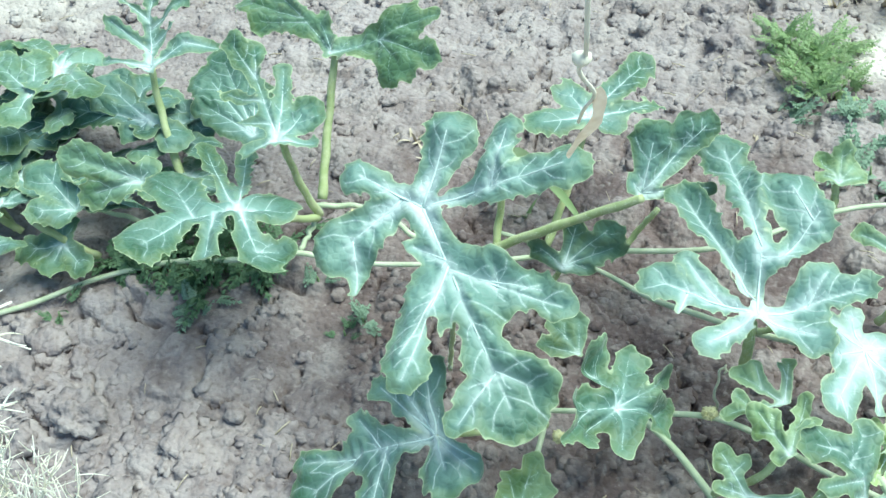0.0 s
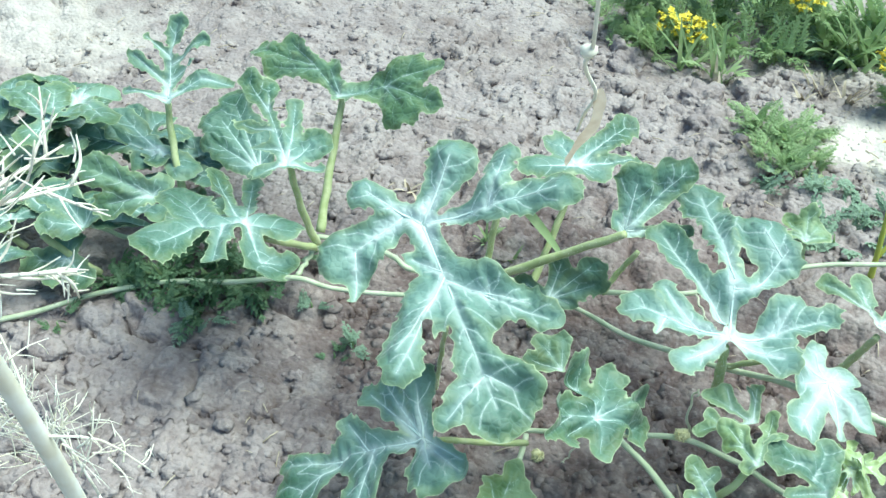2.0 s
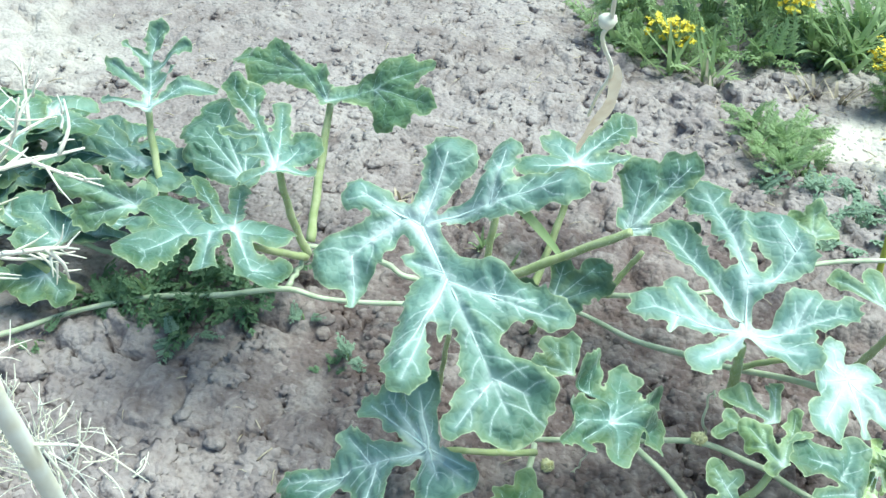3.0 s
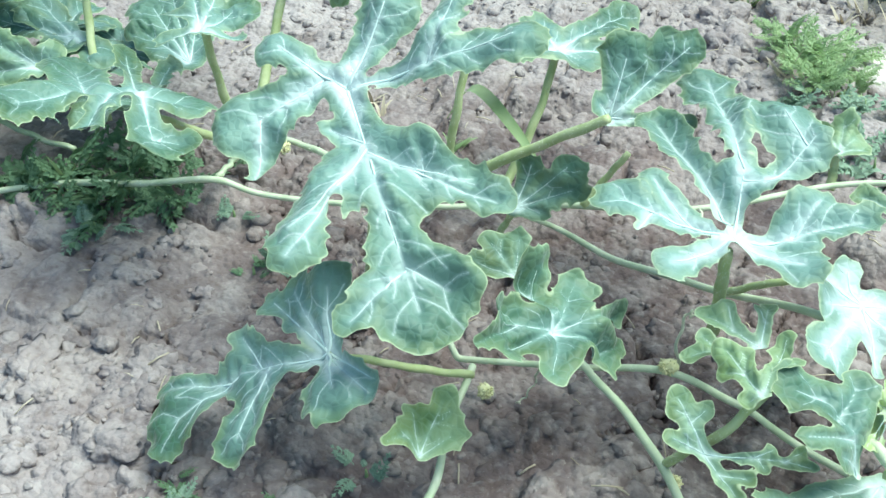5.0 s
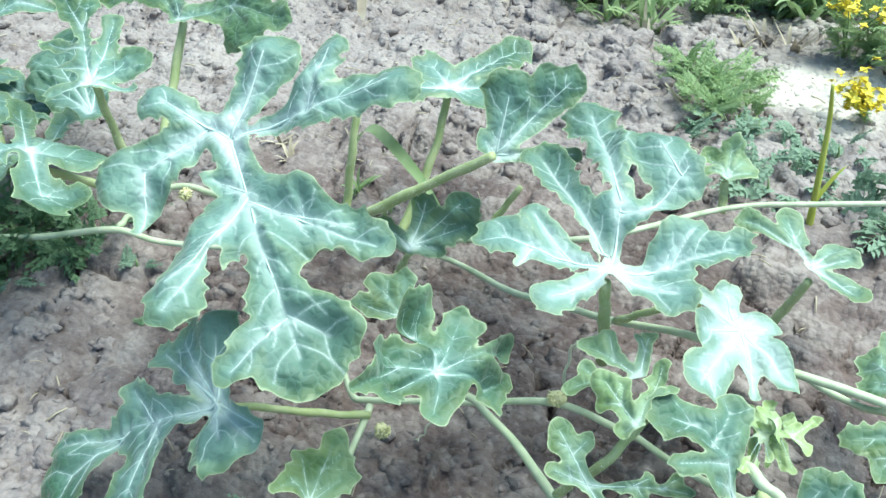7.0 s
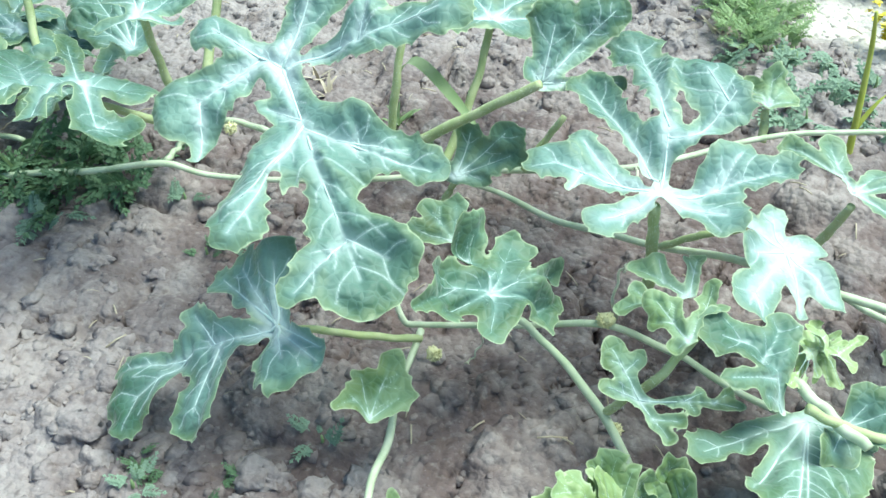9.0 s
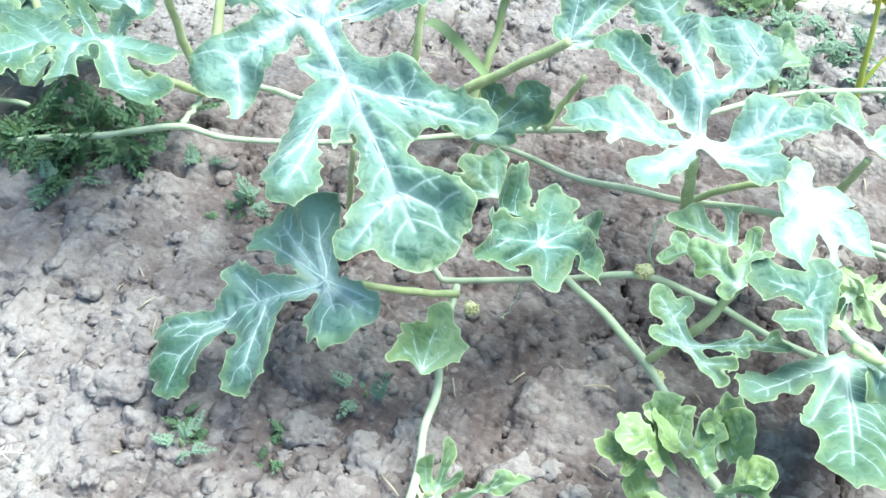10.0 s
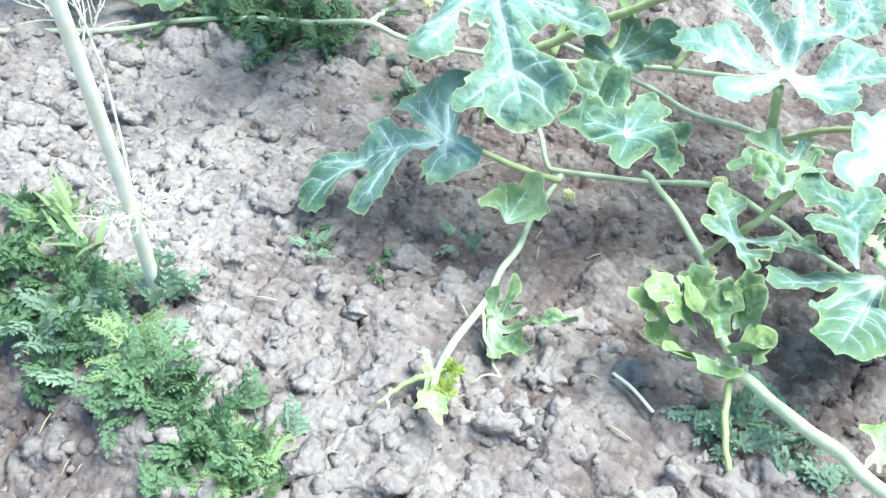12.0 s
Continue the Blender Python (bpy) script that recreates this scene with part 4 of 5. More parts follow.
runner("petiole", main_vine, 0.00184, 0.00216, [(-0.055, 0.478, 0.12), (-0.057, 0.467, 0.09), (-0.066, 0.469, 0.04), (-0.061, 0.444, 0.03)])
runner("petiole", main_vine, 0.00151, 0.00173, [(0.061, 0.475, 0.08), (0.043, 0.472, 0.05), (0.039, 0.454, 0.045)])
runner("petiole", main_vine, 0.00151, 0.00173, [(0.001, 0.43, 0.05), (-0.009, 0.424, 0.03), (-0.013, 0.423, 0.02)])
runner("petiole", main_vine, 0.00173, 0.00216, [(-0.228, 0.353, 0.116), (-0.221, 0.391, 0.08), (-0.211, 0.43, 0.045)])
runner("petiole", main_vine, 0.00184, 0.00238, [(-0.217, 0.418, 0.142), (-0.222, 0.426, 0.1), (-0.217, 0.427, 0.07), (-0.211, 0.434, 0.045)])
runner("petiole", main_vine, 0.00216, 0.00281, [(-0.23, 0.543, 0.128), (-0.231, 0.514, 0.085), (-0.226, 0.475, 0.05), (-0.22, 0.456, 0.04)])
runner("petiole", main_vine, 0.00205, 0.00259, [(-0.391, 0.5, 0.118), (-0.385, 0.482, 0.09), (-0.369, 0.46, 0.06), (-0.347, 0.44, 0.03)])
runner("stem", main_vine, 0.0022, 0.0022, [(-0.221, 0.445, 0.042), (-0.193, 0.455, 0.04), (-0.156, 0.446, 0.045), (-0.129, 0.43, 0.05), (-0.11, 0.433, 0.04)])
runner("stem", main_vine, 0.002, 0.002, [(-0.215, 0.437, 0.042), (-0.215, 0.419, 0.038), (-0.214, 0.397, 0.038)])
runner("stem", main_vine, 0.002, 0.002, [(-0.46, 0.377, 0.04), (-0.409, 0.386, 0.05), (-0.392, 0.401, 0.03), (-0.35, 0.403, 0.025)])
runner("petiole", main_vine, 0.00205, 0.00216, [(-0.438, 0.351, 0.06), (-0.415, 0.351, 0.045), (-0.394, 0.36, 0.02)])
runner("petiole", main_vine, 0.00184, 0.00216, [(0.249, 0.462, 0.058), (0.243, 0.467, 0.035), (0.232, 0.465, 0.012)])
runner("stem", right_vine, 0.0018, 0.002, [(0.229, 0.395, 0.05), (0.25, 0.403, 0.035), (0.28, 0.39, 0.035), (0.309, 0.385, 0.035), (0.349, 0.379, 0.03)])
runner("stem", right_vine, 0.0026, 0.0026, [(0.265, 0.262, 0.07), (0.243, 0.281, 0.07), (0.231, 0.292, 0.07), (0.218, 0.312, 0.06)])
runner("petiole", right_vine, 0.00238, 0.00238, [(0.235, 0.271, 0.078), (0.246, 0.27, 0.07), (0.268, 0.278, 0.06), (0.308, 0.285, 0.05)])
runner("petiole", front_vine, 0.00194, 0.00151, [(0.19, 0.197, 0.028), (0.19, 0.174, 0.034), (0.195, 0.157, 0.03), (0.202, 0.149, 0.02), (0.211, 0.142, 0.012)])
runner("petiole", shoot_vine, 0.00194, 0.00086, [(0.043, 0.112, 0.016), (0.033, 0.098, 0.02), (0.029, 0.086, 0.018), (0.026, 0.077, 0.012)])
runner("petiole", shoot_vine, 0.0013, 0.0013, [(0.049, 0.168, 0.02), (0.043, 0.167, 0.014), (0.039, 0.169, 0.012)])
runner("tendril", front_vine, 0.00096, 0.0006, [(0.131, 0.333, 0.045), (0.128, 0.338, 0.06), (0.129, 0.348, 0.07), (0.132, 0.347, 0.075), (0.132, 0.341, 0.075)])
runner("tendril", front_vine, 0.00072, 0.00048, [(0.056, 0.319, 0.03), (0.054, 0.319, 0.015), (0.05, 0.312, 0.006), (0.047, 0.309, 0.004)])
runner("tendril", shoot_vine, 0.00108, 0.0006, [(0.037, 0.172, 0.016), (0.052, 0.155, 0.012), (0.063, 0.144, 0.008), (0.073, 0.135, 0.01), (0.063, 0.13, 0.008), (0.061, 0.123, 0.006)])
runner("tendril", shoot_vine, 0.00096, 0.0006, [(0.029, 0.086, 0.018), (0.032, 0.079, 0.012), (0.04, 0.066, 0.006), (0.046, 0.057, 0.005)])
runner("tendril", right_vine, 0.00096, 0.00072, [(0.112, 0.472, 0.05), (0.124, 0.443, 0.055), (0.134, 0.422, 0.065)])
runner("petiole", main_vine, 0.00194, 0.00216, [(0.186, 0.563, 0.053), (0.188, 0.558, 0.045), (0.188, 0.55, 0.035)])
runner("petiole", main_vine, 0.00194, 0.00216, [(-0.624, 0.444, 0.078), (-0.607, 0.43, 0.05), (-0.558, 0.405, 0.03), (-0.49, 0.369, 0.02)])
runner("petiole", main_vine, 0.00194, 0.00216, [(-0.541, 0.367, 0.068), (-0.512, 0.365, 0.045), (-0.482, 0.368, 0.02)])

# ---- growing tips and buds ----
BUD = plain_material("bud", (0.70, 0.66, 0.34), (0.82, 0.78, 0.52), 200, 0.8, 0.8, 0.001)
YOUNG = plain_material("young_leaf", (0.28, 0.38, 0.06), (0.48, 0.52, 0.16), 120, 0.6, thin=0.3)


def ball(rng, radius, detail=2, rough=0.12):
    return lump(rng, radius, detail, rough)


def bud(vine, at, radius, seed):
    rng = np.random.default_rng(seed)
    pieces = [ball(rng, radius * 0.82, 2, 0.3)]
    for k in range(90):
        d = rng.normal(size=3)
        d /= np.linalg.norm(d)
        pieces.append(tube(np.outer(np.linspace(0.7, rng.uniform(0.88, 1.04), 3), d * radius), np.array([0.12, 0.09, 0.05]) * radius, 4))
    v, f = joined(pieces)
    mesh_object("flower_bud", v, f, BUD, vine, "fuzzy cream-yellow bud", matrix=pose(*at, *rng.uniform(-50, 50, 3)))


bud(front_vine, (0.127, 0.323, 0.054), 0.0058, 1)
bud(shoot_vine, (0.031, 0.299, 0.018), 0.0055, 2)
bud(front_vine, (0.146, 0.275, 0.022), 0.0045, 3)
bud(main_vine, (-0.184, 0.442, 0.044), 0.0055, 4)


def strap(length, width, bend, seed, steps=5, cup=0.25):
    """A small pointed leaflet along x, cupped and bent."""
    u = np.linspace(0, 1, steps + 1)
    w = width * np.sin(np.pi * np.clip(0.08 + 0.92 * u, 0, 1)) ** 0.8
    w[-1] = 0.0003
    x, z = length * u, -bend * length * u ** 2
    v = np.concatenate([np.stack([x, -w, z + cup * w], -1), np.stack([x, 0 * w, z], -1), np.stack([x, w, z + cup * w], -1)])
    n = steps + 1
    f = [(i + r * n, i + 1 + r * n, i + 1 + (r + 1) * n, i + (r + 1) * n) for r in range(2) for i in range(steps)]
    return v, f


def turned(piece, m):
    v, f = piece
    return np.array([m @ Vector(p) for p in v])[:, :3], f


def rosette(vine, at, count, size, seed, material, lean=(0, 0, 0)):
    rng = np.random.default_rng(seed)
    base = pose(*at, *lean)
    for k in range(count):
        length = size * rng.uniform(0.6, 1.1)
        pieces = [strap(length, length * 0.16, 0.4, k)]
        for s in (-1, 1):
            for u in (0.35, 0.65):
                pieces.append(turned(strap(length * 0.42, length * 0.11, 0.3, k), pose(length * u, 0, -0.4 * length * u * u, 0, 0, s * 55)))
        v, f = joined(pieces)
        mesh_object("young_leaf", v, f, material, vine, matrix=base @ pose(0, 0, 0, rng.uniform(-20, 20), rng.uniform(-75, -15), k * 137.5))


rosette(shoot_vine, (0.049, 0.118, 0.016), 9, 0.010, 9, YOUNG)
rosette(shoot_vine, (0.054, 0.105, 0.016), 9, 0.009, 10, YOUNG)

# ---- weeds ----
WEED = plain_material("weed", (0.13, 0.23, 0.11), (0.26, 0.38, 0.22), 45, 0.6, thin=0.3)
GREY_WEED = plain_material("grey_weed", (0.22, 0.33, 0.22), (0.38, 0.49, 0.37), 45, 0.65, thin=0.25)
PALE_WEED = plain_material("pale_weed", (0.30, 0.43, 0.18), (0.50, 0.61, 0.36), 45, 0.65, thin=0.3)
GRASS = plain_material("grass", (0.25, 0.36, 0.15), (0.41, 0.51, 0.28), 40, 0.55, thin=0.3)
STRAW = plain_material("straw", (0.42, 0.35, 0.25), (0.62, 0.54, 0.42), 70, 0.8)
DRY = plain_material("dry_stalk", (0.78, 0.73, 0.58), (0.90, 0.89, 0.80), 80, 0.75)
WITHERED = plain_material("withered_leaf", (0.70, 0.56, 0.42), (0.86, 0.75, 0.61), 120, 0.8, thin=0.45)
YELLOW = plain_material("petal", (0.82, 0.66, 0.04), (0.90, 0.80, 0.14), 90, 0.6)


def frond_mesh(name, seed, material, pairs=6, broad=0.34):
    """A feathery leaf one unit long: a bent midrib with cut leaflets."""
    rng = np.random.default_rng(seed)
    pieces = [tube(np.stack([np.linspace(0, 1, 7), np.zeros(7), -0.35 * np.linspace(0, 1, 7) ** 2], -1), np.linspace(0.018, 0.006, 7), 4)]
    for k in range(pairs + 1):
        u = 0.22 + 0.78 * k / pairs
        for s in ((-1, 1) if k < pairs else (0,)):
            length = broad * (1.15 - 0.6 * u) * rng.uniform(0.8, 1.2)
            m = pose(u, 0, -0.35 * u * u, rng.uniform(-20, 20), rng.uniform(-5, 20), s * rng.uniform(48, 66))
            pieces.append(turned(strap(length, length * (0.21 if pairs < 6 else 0.13), 0.35, k, 6), m))
            for q in (-1, 1):
                pieces.append(turned(strap(length * 0.5, length * (0.17 if pairs < 6 else 0.10), 0.3, k, 4), m @ pose(length * 0.38, 0, 0, 0, 0, q * 50)))
    v, f = joined(pieces)
    me = bpy.data.meshes.new(name)
    me.from_pydata([tuple(map(float, p)) for p in v], [], f)
    me.materials.append(material)
    me.update()
    return me


FRONDS = {kind: [frond_mesh("leaf", seed + i, mat, pairs, broad) for i in range(3)] for kind, seed, mat, pairs, broad in
          (("weed", 20, WEED, 5, 0.40), ("grey", 30, GREY_WEED, 5, 0.42), ("fine", 40, PALE_WEED, 9, 0.32))}


def weed(at, size, count, seed, kind="weed", label="", upright=40, group="weeds"):
    """A low feathery weed: a rosette of cut leaves round short stems."""
    rng = np.random.default_rng(seed)
    x, y = at
    root = tagged(new("weed"), label, "weed", group=group)
    root.matrix_basis = Matrix.Translation((x, y, ground_at(x, y) - 0.002))
    for k in range(count):
        ob = new("leaf", FRONDS[kind][k % 3])
        ob.parent = root
        h = size * rng.uniform(0.0, 0.3)
        s = size * rng.uniform(0.45, 0.85)
        ob.matrix_basis = pose(rng.normal() * size * 0.28, rng.normal() * size * 0.28, h, rng.uniform(-25, 25), -rng.uniform(5, 2 * upright), k * 137.5 + rng.uniform(-20, 20)) @ Matrix.Scale(s, 4)
    stalk = tube(np.array([[0, 0, -0.004], [0.05 * size, 0.02 * size, size * 0.2], [0.02 * size, 0.05 * size, size * 0.4]]), np.array([0.0014, 0.0011, 0.0006]), 6)
    mesh_object("stem", *stalk, GRASS, root)
    return root


def blade_mesh(length, width, bend, steps=7):
    u = np.linspace(0, 1, steps)
    w = width * (1 - u ** 2.2) + 0.0002
    x, z = length * (u - 0.25 * bend * u ** 3), length * (0.9 * u - bend * u ** 2 * 0.7)
    v = np.concatenate([np.stack([x * 0.5, -w, z + 0.3 * w], -1), np.stack([x * 0.5, 0 * w, z], -1), np.stack([x * 0.5, w, z + 0.3 * w], -1)])
    f = [(i + r * steps, i + 1 + r * steps, i + 1 + (r + 1) * steps, i + (r + 1) * steps) for r in range(2) for i in range(steps - 1)]
    return v, f


def grass_tuft(at, size, count, seed, label, material=None):
    rng = np.random.default_rng(seed)
    x, y = at
    root = tagged(new("grass_tuft"), label, "grass", group="grass tufts")
    root.matrix_basis = Matrix.Translation((x, y, ground_at(x, y) - 0.002))
    for k in range(count):
        v, f = blade_mesh(size * rng.uniform(0.5, 1.1), size * 0.02 + 0.0009, rng.uniform(0.1, 0.8))
        mesh_object("blade", v, f, material or GRASS, root, matrix=pose(rng.normal() * size * 0.07, rng.normal() * size * 0.07, 0, rng.uniform(-14, 14), rng.uniform(-15, 30), rng.uniform(0, 360)))
    return root


rng = np.random.default_rng(12)
for i in range(16):
    u = i / 15
    x, y = -0.30 + 0.29 * u + rng.normal() * 0.02, 0.075 - 0.07 * u + rng.normal() * 0.018
    weed((x, y), rng.uniform(0.024, 0.036), 13, 600 + i, "fine" if i % 2 else "weed", "small feathery green weed among others in bare soil", 45)
LOW = "low feathery green weed growing in bare soil"
for i, (x, y, s, n) in enumerate(((-0.039, 0.011, 0.050, 15), (-0.070, 0.020, 0.045, 13), (-0.015, 0.022, 0.036, 10), (-0.041, -0.018, 0.045, 12), (-0.100, -0.005, 0.034, 9),
                                  (-0.182, 0.023, 0.050, 13), (-0.215, 0.020, 0.050, 13), (-0.258, 0.064, 0.050, 12), (-0.136, 0.024, 0.045, 12), (-0.175, 0.000, 0.042, 11), (-0.225, 0.055, 0.045, 11),
                                  (-0.160, 0.040, 0.040, 10), (-0.240, 0.030, 0.05, 11), (-0.290, 0.09, 0.045, 10))):
    weed((x, y), s * 0.75, n, 100 + i, ("weed", "weed", "grey")[i % 3], LOW)
for i, (x, y, s, n) in enumerate(((-0.339, 0.365, 0.045, 12), (-0.317, 0.387, 0.045, 12), (-0.269, 0.393, 0.042, 12), (-0.295, 0.360, 0.034, 9), (-0.353, 0.372, 0.045, 10), (-0.25, 0.41, 0.04, 10), (-0.30, 0.40, 0.045, 12), (-0.38, 0.36, 0.04, 9))):
    weed((x, y), s, n, 140 + i, "weed", "feathery green weed under a watermelon vine")
for i, (x, y, s, n) in enumerate(((-0.102, 0.175, 0.022, 7), (-0.095, 0.165, 0.016, 5), (-0.054, 0.194, 0.016, 5), (-0.012, 0.229, 0.018, 5), (-0.046, 0.173, 0.014, 5), (-0.150, 0.365, 0.022, 6), (-0.16, 0.35, 0.02, 5), (-0.20, 0.39, 0.018, 5), (-0.40, 0.30, 0.02, 5), (-0.29, 0.345, 0.025, 6))):
    weed((x, y), s, n, 160 + i, "grey" if i % 2 else "weed", "tiny weed seedling sprouting from cracked soil")
for i, (x, y, s, n) in enumerate(((0.214, 0.175, 0.036, 7), (0.190, 0.180, 0.028, 5), (0.236, 0.172, 0.034, 6), (0.205, 0.155, 0.028, 5))):
    weed((x, y), s, n, 180 + i, "grey", "grey-green feathery weed beside a vine stem")
for i, (x, y, s, n) in enumerate(((0.145, 0.775, 0.062, 13), (0.165, 0.81, 0.06, 12), (0.158, 0.735, 0.05, 9), (0.185, 0.750, 0.05, 9), (0.125, 0.80, 0.05, 9))):
    weed((x, y), s * 0.72, n * 2, 190 + i, "fine", "bushy feathery green weed on open soil", 38)
for i, (x, y, s, n) in enumerate(((0.146, 0.697, 0.035, 8), (0.235, 0.675, 0.04, 7), (0.200, 0.700, 0.032, 7), (0.265, 0.70, 0.03, 6), (0.215, 0.63, 0.04, 8), (0.30, 0.60, 0.05, 9))):
    weed((x, y), s, n, 200 + i, "grey", "small grey-green weed on open soil")
weed((-0.141, 0.067, ), 0.040, 11, 220, "grey", "pale green weed at the foot of a dry stalk", 55)

rng = np.random.default_rng(5)
FAR = "dense green weeds at the edge of the bed"
for i in range(18):
    u = i / 17
    x, y = -0.06 + 0.36 * u + rng.normal() * 0.02, 0.99 + 0.06 * u + rng.uniform(-0.03, 0.16)
    weed((x, y), rng.uniform(0.05, 0.085), 16, 230 + i, ("fine", "fine", "fine", "grey")[i % 4], FAR, 48, "border weeds")


v, f = joined([turned(strap(0.0046, 0.0021, 0.2, e, 3), pose(0, 0, 0, 0, -30 * (e % 2), e * 60)) for e in range(6)])
FLOWER = bpy.data.meshes.new("flower")
FLOWER.from_pydata([tuple(map(float, q)) for q in v], [], f)
FLOWER.materials.append(YELLOW)


def yellow_weed(at, height, seed):
    """A branching weed with clusters of small yellow flowers."""
    rng = np.random.default_rng(seed)
    x, y = at
    root = tagged(new("yellow_flower_weed"), "green weed with clusters of small yellow flowers", "wildflower", group="yellow wildflowers")
    root.matrix_basis = Matrix.Translation((x, y, ground_at(x, y) - 0.002))
    for k in range(7):
        a, lean = rng.uniform(0, 6.28), rng.uniform(0.1, 0.6)
        h = height * rng.uniform(0.7, 1.1)
        p = np.array([[0, 0, 0], [math.cos(a) * lean * h * 0.4, math.sin(a) * lean * h * 0.4, h * 0.6], [math.cos(a) * lean * h, math.sin(a) * lean * h, h]])
        mesh_object("stem", *tube(spline(p, 4), np.linspace(0.0013, 0.0006, 9), 5), GRASS, root)
        for j in range(5):
            ob = new("leaf", FRONDS["fine"][j % 3])
            ob.parent = root
            q = p[0] + (p[2] - p[0]) * (0.2 + 0.15 * j)
            ob.matrix_basis = pose(*q, rng.uniform(-20, 20), rng.uniform(-60, 10), rng.uniform(0, 360)) @ Matrix.Scale(height * rng.uniform(0.25, 0.4), 4)
        for j in range(9):
            ob = new("flower", FLOWER)
            ob.parent = root
            ob.matrix_basis = pose(*(p[2] + rng.normal(size=3) * (0.008, 0.008, 0.006)), rng.uniform(-30, 30), rng.uniform(-30, 30), rng.uniform(0, 360))


for i, (x, y, h) in enumerate(((-0.055, 1.03, 0.10), (-0.02, 1.06, 0.11), (0.05, 1.07, 0.10), (0.11, 1.09, 0.11), (0.16, 1.06, 0.10), (0.265, 0.925, 0.07), (0.29, 0.93, 0.07), (0.284, 0.775, 0.03), (0.32, 0.88, 0.08), (0.35, 0.93, 0.09), (0.02, 0.99, 0.05))):
    yellow_weed((x, y), h, 300 + i)

for i, (x, y, s, n, text) in enumerate(((0.22, 1.03, 0.17, 34, "tall green grass tuft beyond the bed"), (0.25, 1.09, 0.18, 30, "tall green grass tuft beyond the bed"), (0.19, 1.06, 0.13, 20, "tall green grass tuft beyond the bed"),
                                        (0.03, 0.945, 0.09, 16, "green grass tuft among weeds"), (0.07, 0.93, 0.08, 14, "green grass tuft among weeds"),
                                        (-0.085, 0.525, 0.035, 9, "green grass tuft under a large leaf"), (-0.06, 0.515, 0.03, 7, "green grass tuft under a large leaf"),
                                        (-0.225, 0.085, 0.07, 9, "thin green grass at the edge of the weeds"), (-0.25, 0.10, 0.06, 7, "thin green grass at the edge of the weeds"),
                                        (-0.30, 0.385, 0.05, 12, "fine grass under a vine"), (-0.34, 0.38, 0.05, 12, "fine grass under a vine"))):
    grass_tuft((x, y), s, n, 320 + i, text)
for i, (x, y, s, n) in enumerate(((0.188, 0.935, 0.06, 8), (0.22, 0.93, 0.05, 7), (0.17, 0.90, 0.04, 6), (0.07, 0.90, 0.05, 7), (0.12, 0.66, 0.03, 6), (0.13, 0.75, 0.04, 6), (-0.17, 0.57, 0.03, 6), (-0.19, 0.59, 0.03, 6))):
    grass_tuft((x, y), s, n, 340 + i, "dry straw-coloured grass remains on soil", STRAW)

# a broad blade under the large leaf and a yellow-green stalk beside the far vine
blade_root = tagged(new("broad_grass"), "single broad green grass blade under a large leaf", "grass")
p = spline([(-0.085, 0.515, 0.05), (-0.06, 0.505, 0.085), (-0.02, 0.485, 0.07), (0.012, 0.468, 0.045)], 6)
w = 0.006 * np.sin(np.linspace(0.25, 3.1, len(p)))
v = np.concatenate([p + np.outer(w, (0.3, 0.7, 0.5)), p, p - np.outer(w, (0.3, 0.7, -0.1))])
n = len(p)
mesh_object("blade", v, [(i + r * n, i + 1 + r * n, i + 1 + (r + 1) * n, i + (r + 1) * n) for r in range(2) for i in range(n - 1)], GRASS, blade_root)
STALK = plain_material("yellow_stalk", (0.42, 0.46, 0.06), (0.55, 0.56, 0.14), 60, 0.55)
p = spline([(0.250, 0.585, 0.0), (0.249, 0.588, 0.04), (0.247, 0.596, 0.09), (0.243, 0.590, 0.125)], 6)
stalk_root = tagged(new("weed_stalk"), "upright yellow-green weed stalk beside a vine", "weed")
mesh_object("stem", *tube(p, np.linspace(0.0032, 0.0012, len(p)), 8), STALK, stalk_root)
mesh_object("blade", *turned(blade_mesh(0.05, 0.002, 0.5), pose(0.249, 0.588, 0.03, 0, 0, 40)), STALK, stalk_root)


# ---- dry stalk with feathery twigs ----
def feather(start, way, size, seed, thick=0.001, sides=7):
    """A dry twig that forks twice into fine points."""
    rng = np.random.default_rng(seed)
    way = Vector(way).normalized()
    pieces = []

    def grow(p, d, length, radius, depth):
        bend = Vector(rng.normal(size=3)) * 0.25 + Vector((0, 0, 0.06))
        pts = [p, p + (d + bend * 0.5).normalized() * length * 0.5, p + (d + bend).normalized() * length]
        pieces.append(tube(spline([q[:] for q in pts], 3), np.linspace(radius, radius * 0.35, 7), 4))
        if depth:
            forks = sides if depth == 2 else max(3, sides // 2)
            for k in range(forks):
                u = 0.2 + 0.8 * k / forks
                side = d.cross(Vector(rng.normal(size=3))).normalized()
                grow(p + (pts[2] - p) * u, (d * 0.75 + side * rng.uniform(0.6, 1.0)).normalized(), length * rng.uniform(0.42, 0.62) * (1.15 - 0.6 * u), radius * 0.6, depth - 1)

    grow(Vector(start), way, size, thick, 2)
    return joined(pieces)


dry = tagged(new("dry_weed_stalk"), "tall bleached dry weed stalk with brittle feathery twigs", "dead plant")
dry_points = [(-0.150, 0.077, -0.005), (-0.139, 0.068, 0.09), (-0.125, 0.053, 0.20), (-0.115, 0.038, 0.31), (-0.104, 0.018, 0.42), (-0.095, -0.01, 0.55), (-0.09, -0.05, 0.72)]
p = spline(dry_points, 6)
mesh_object("stalk", *tube(p, np.linspace(0.0046, 0.0032, len(p)), 9), DRY, dry)
ring = tuple(((-0.139, 0.068, 0.088), (math.cos(a), math.sin(a), 0.15), 0.026 + 0.008 * math.sin(a * 3), 0.0011) for a in np.arange(0, 6.2, 0.78))
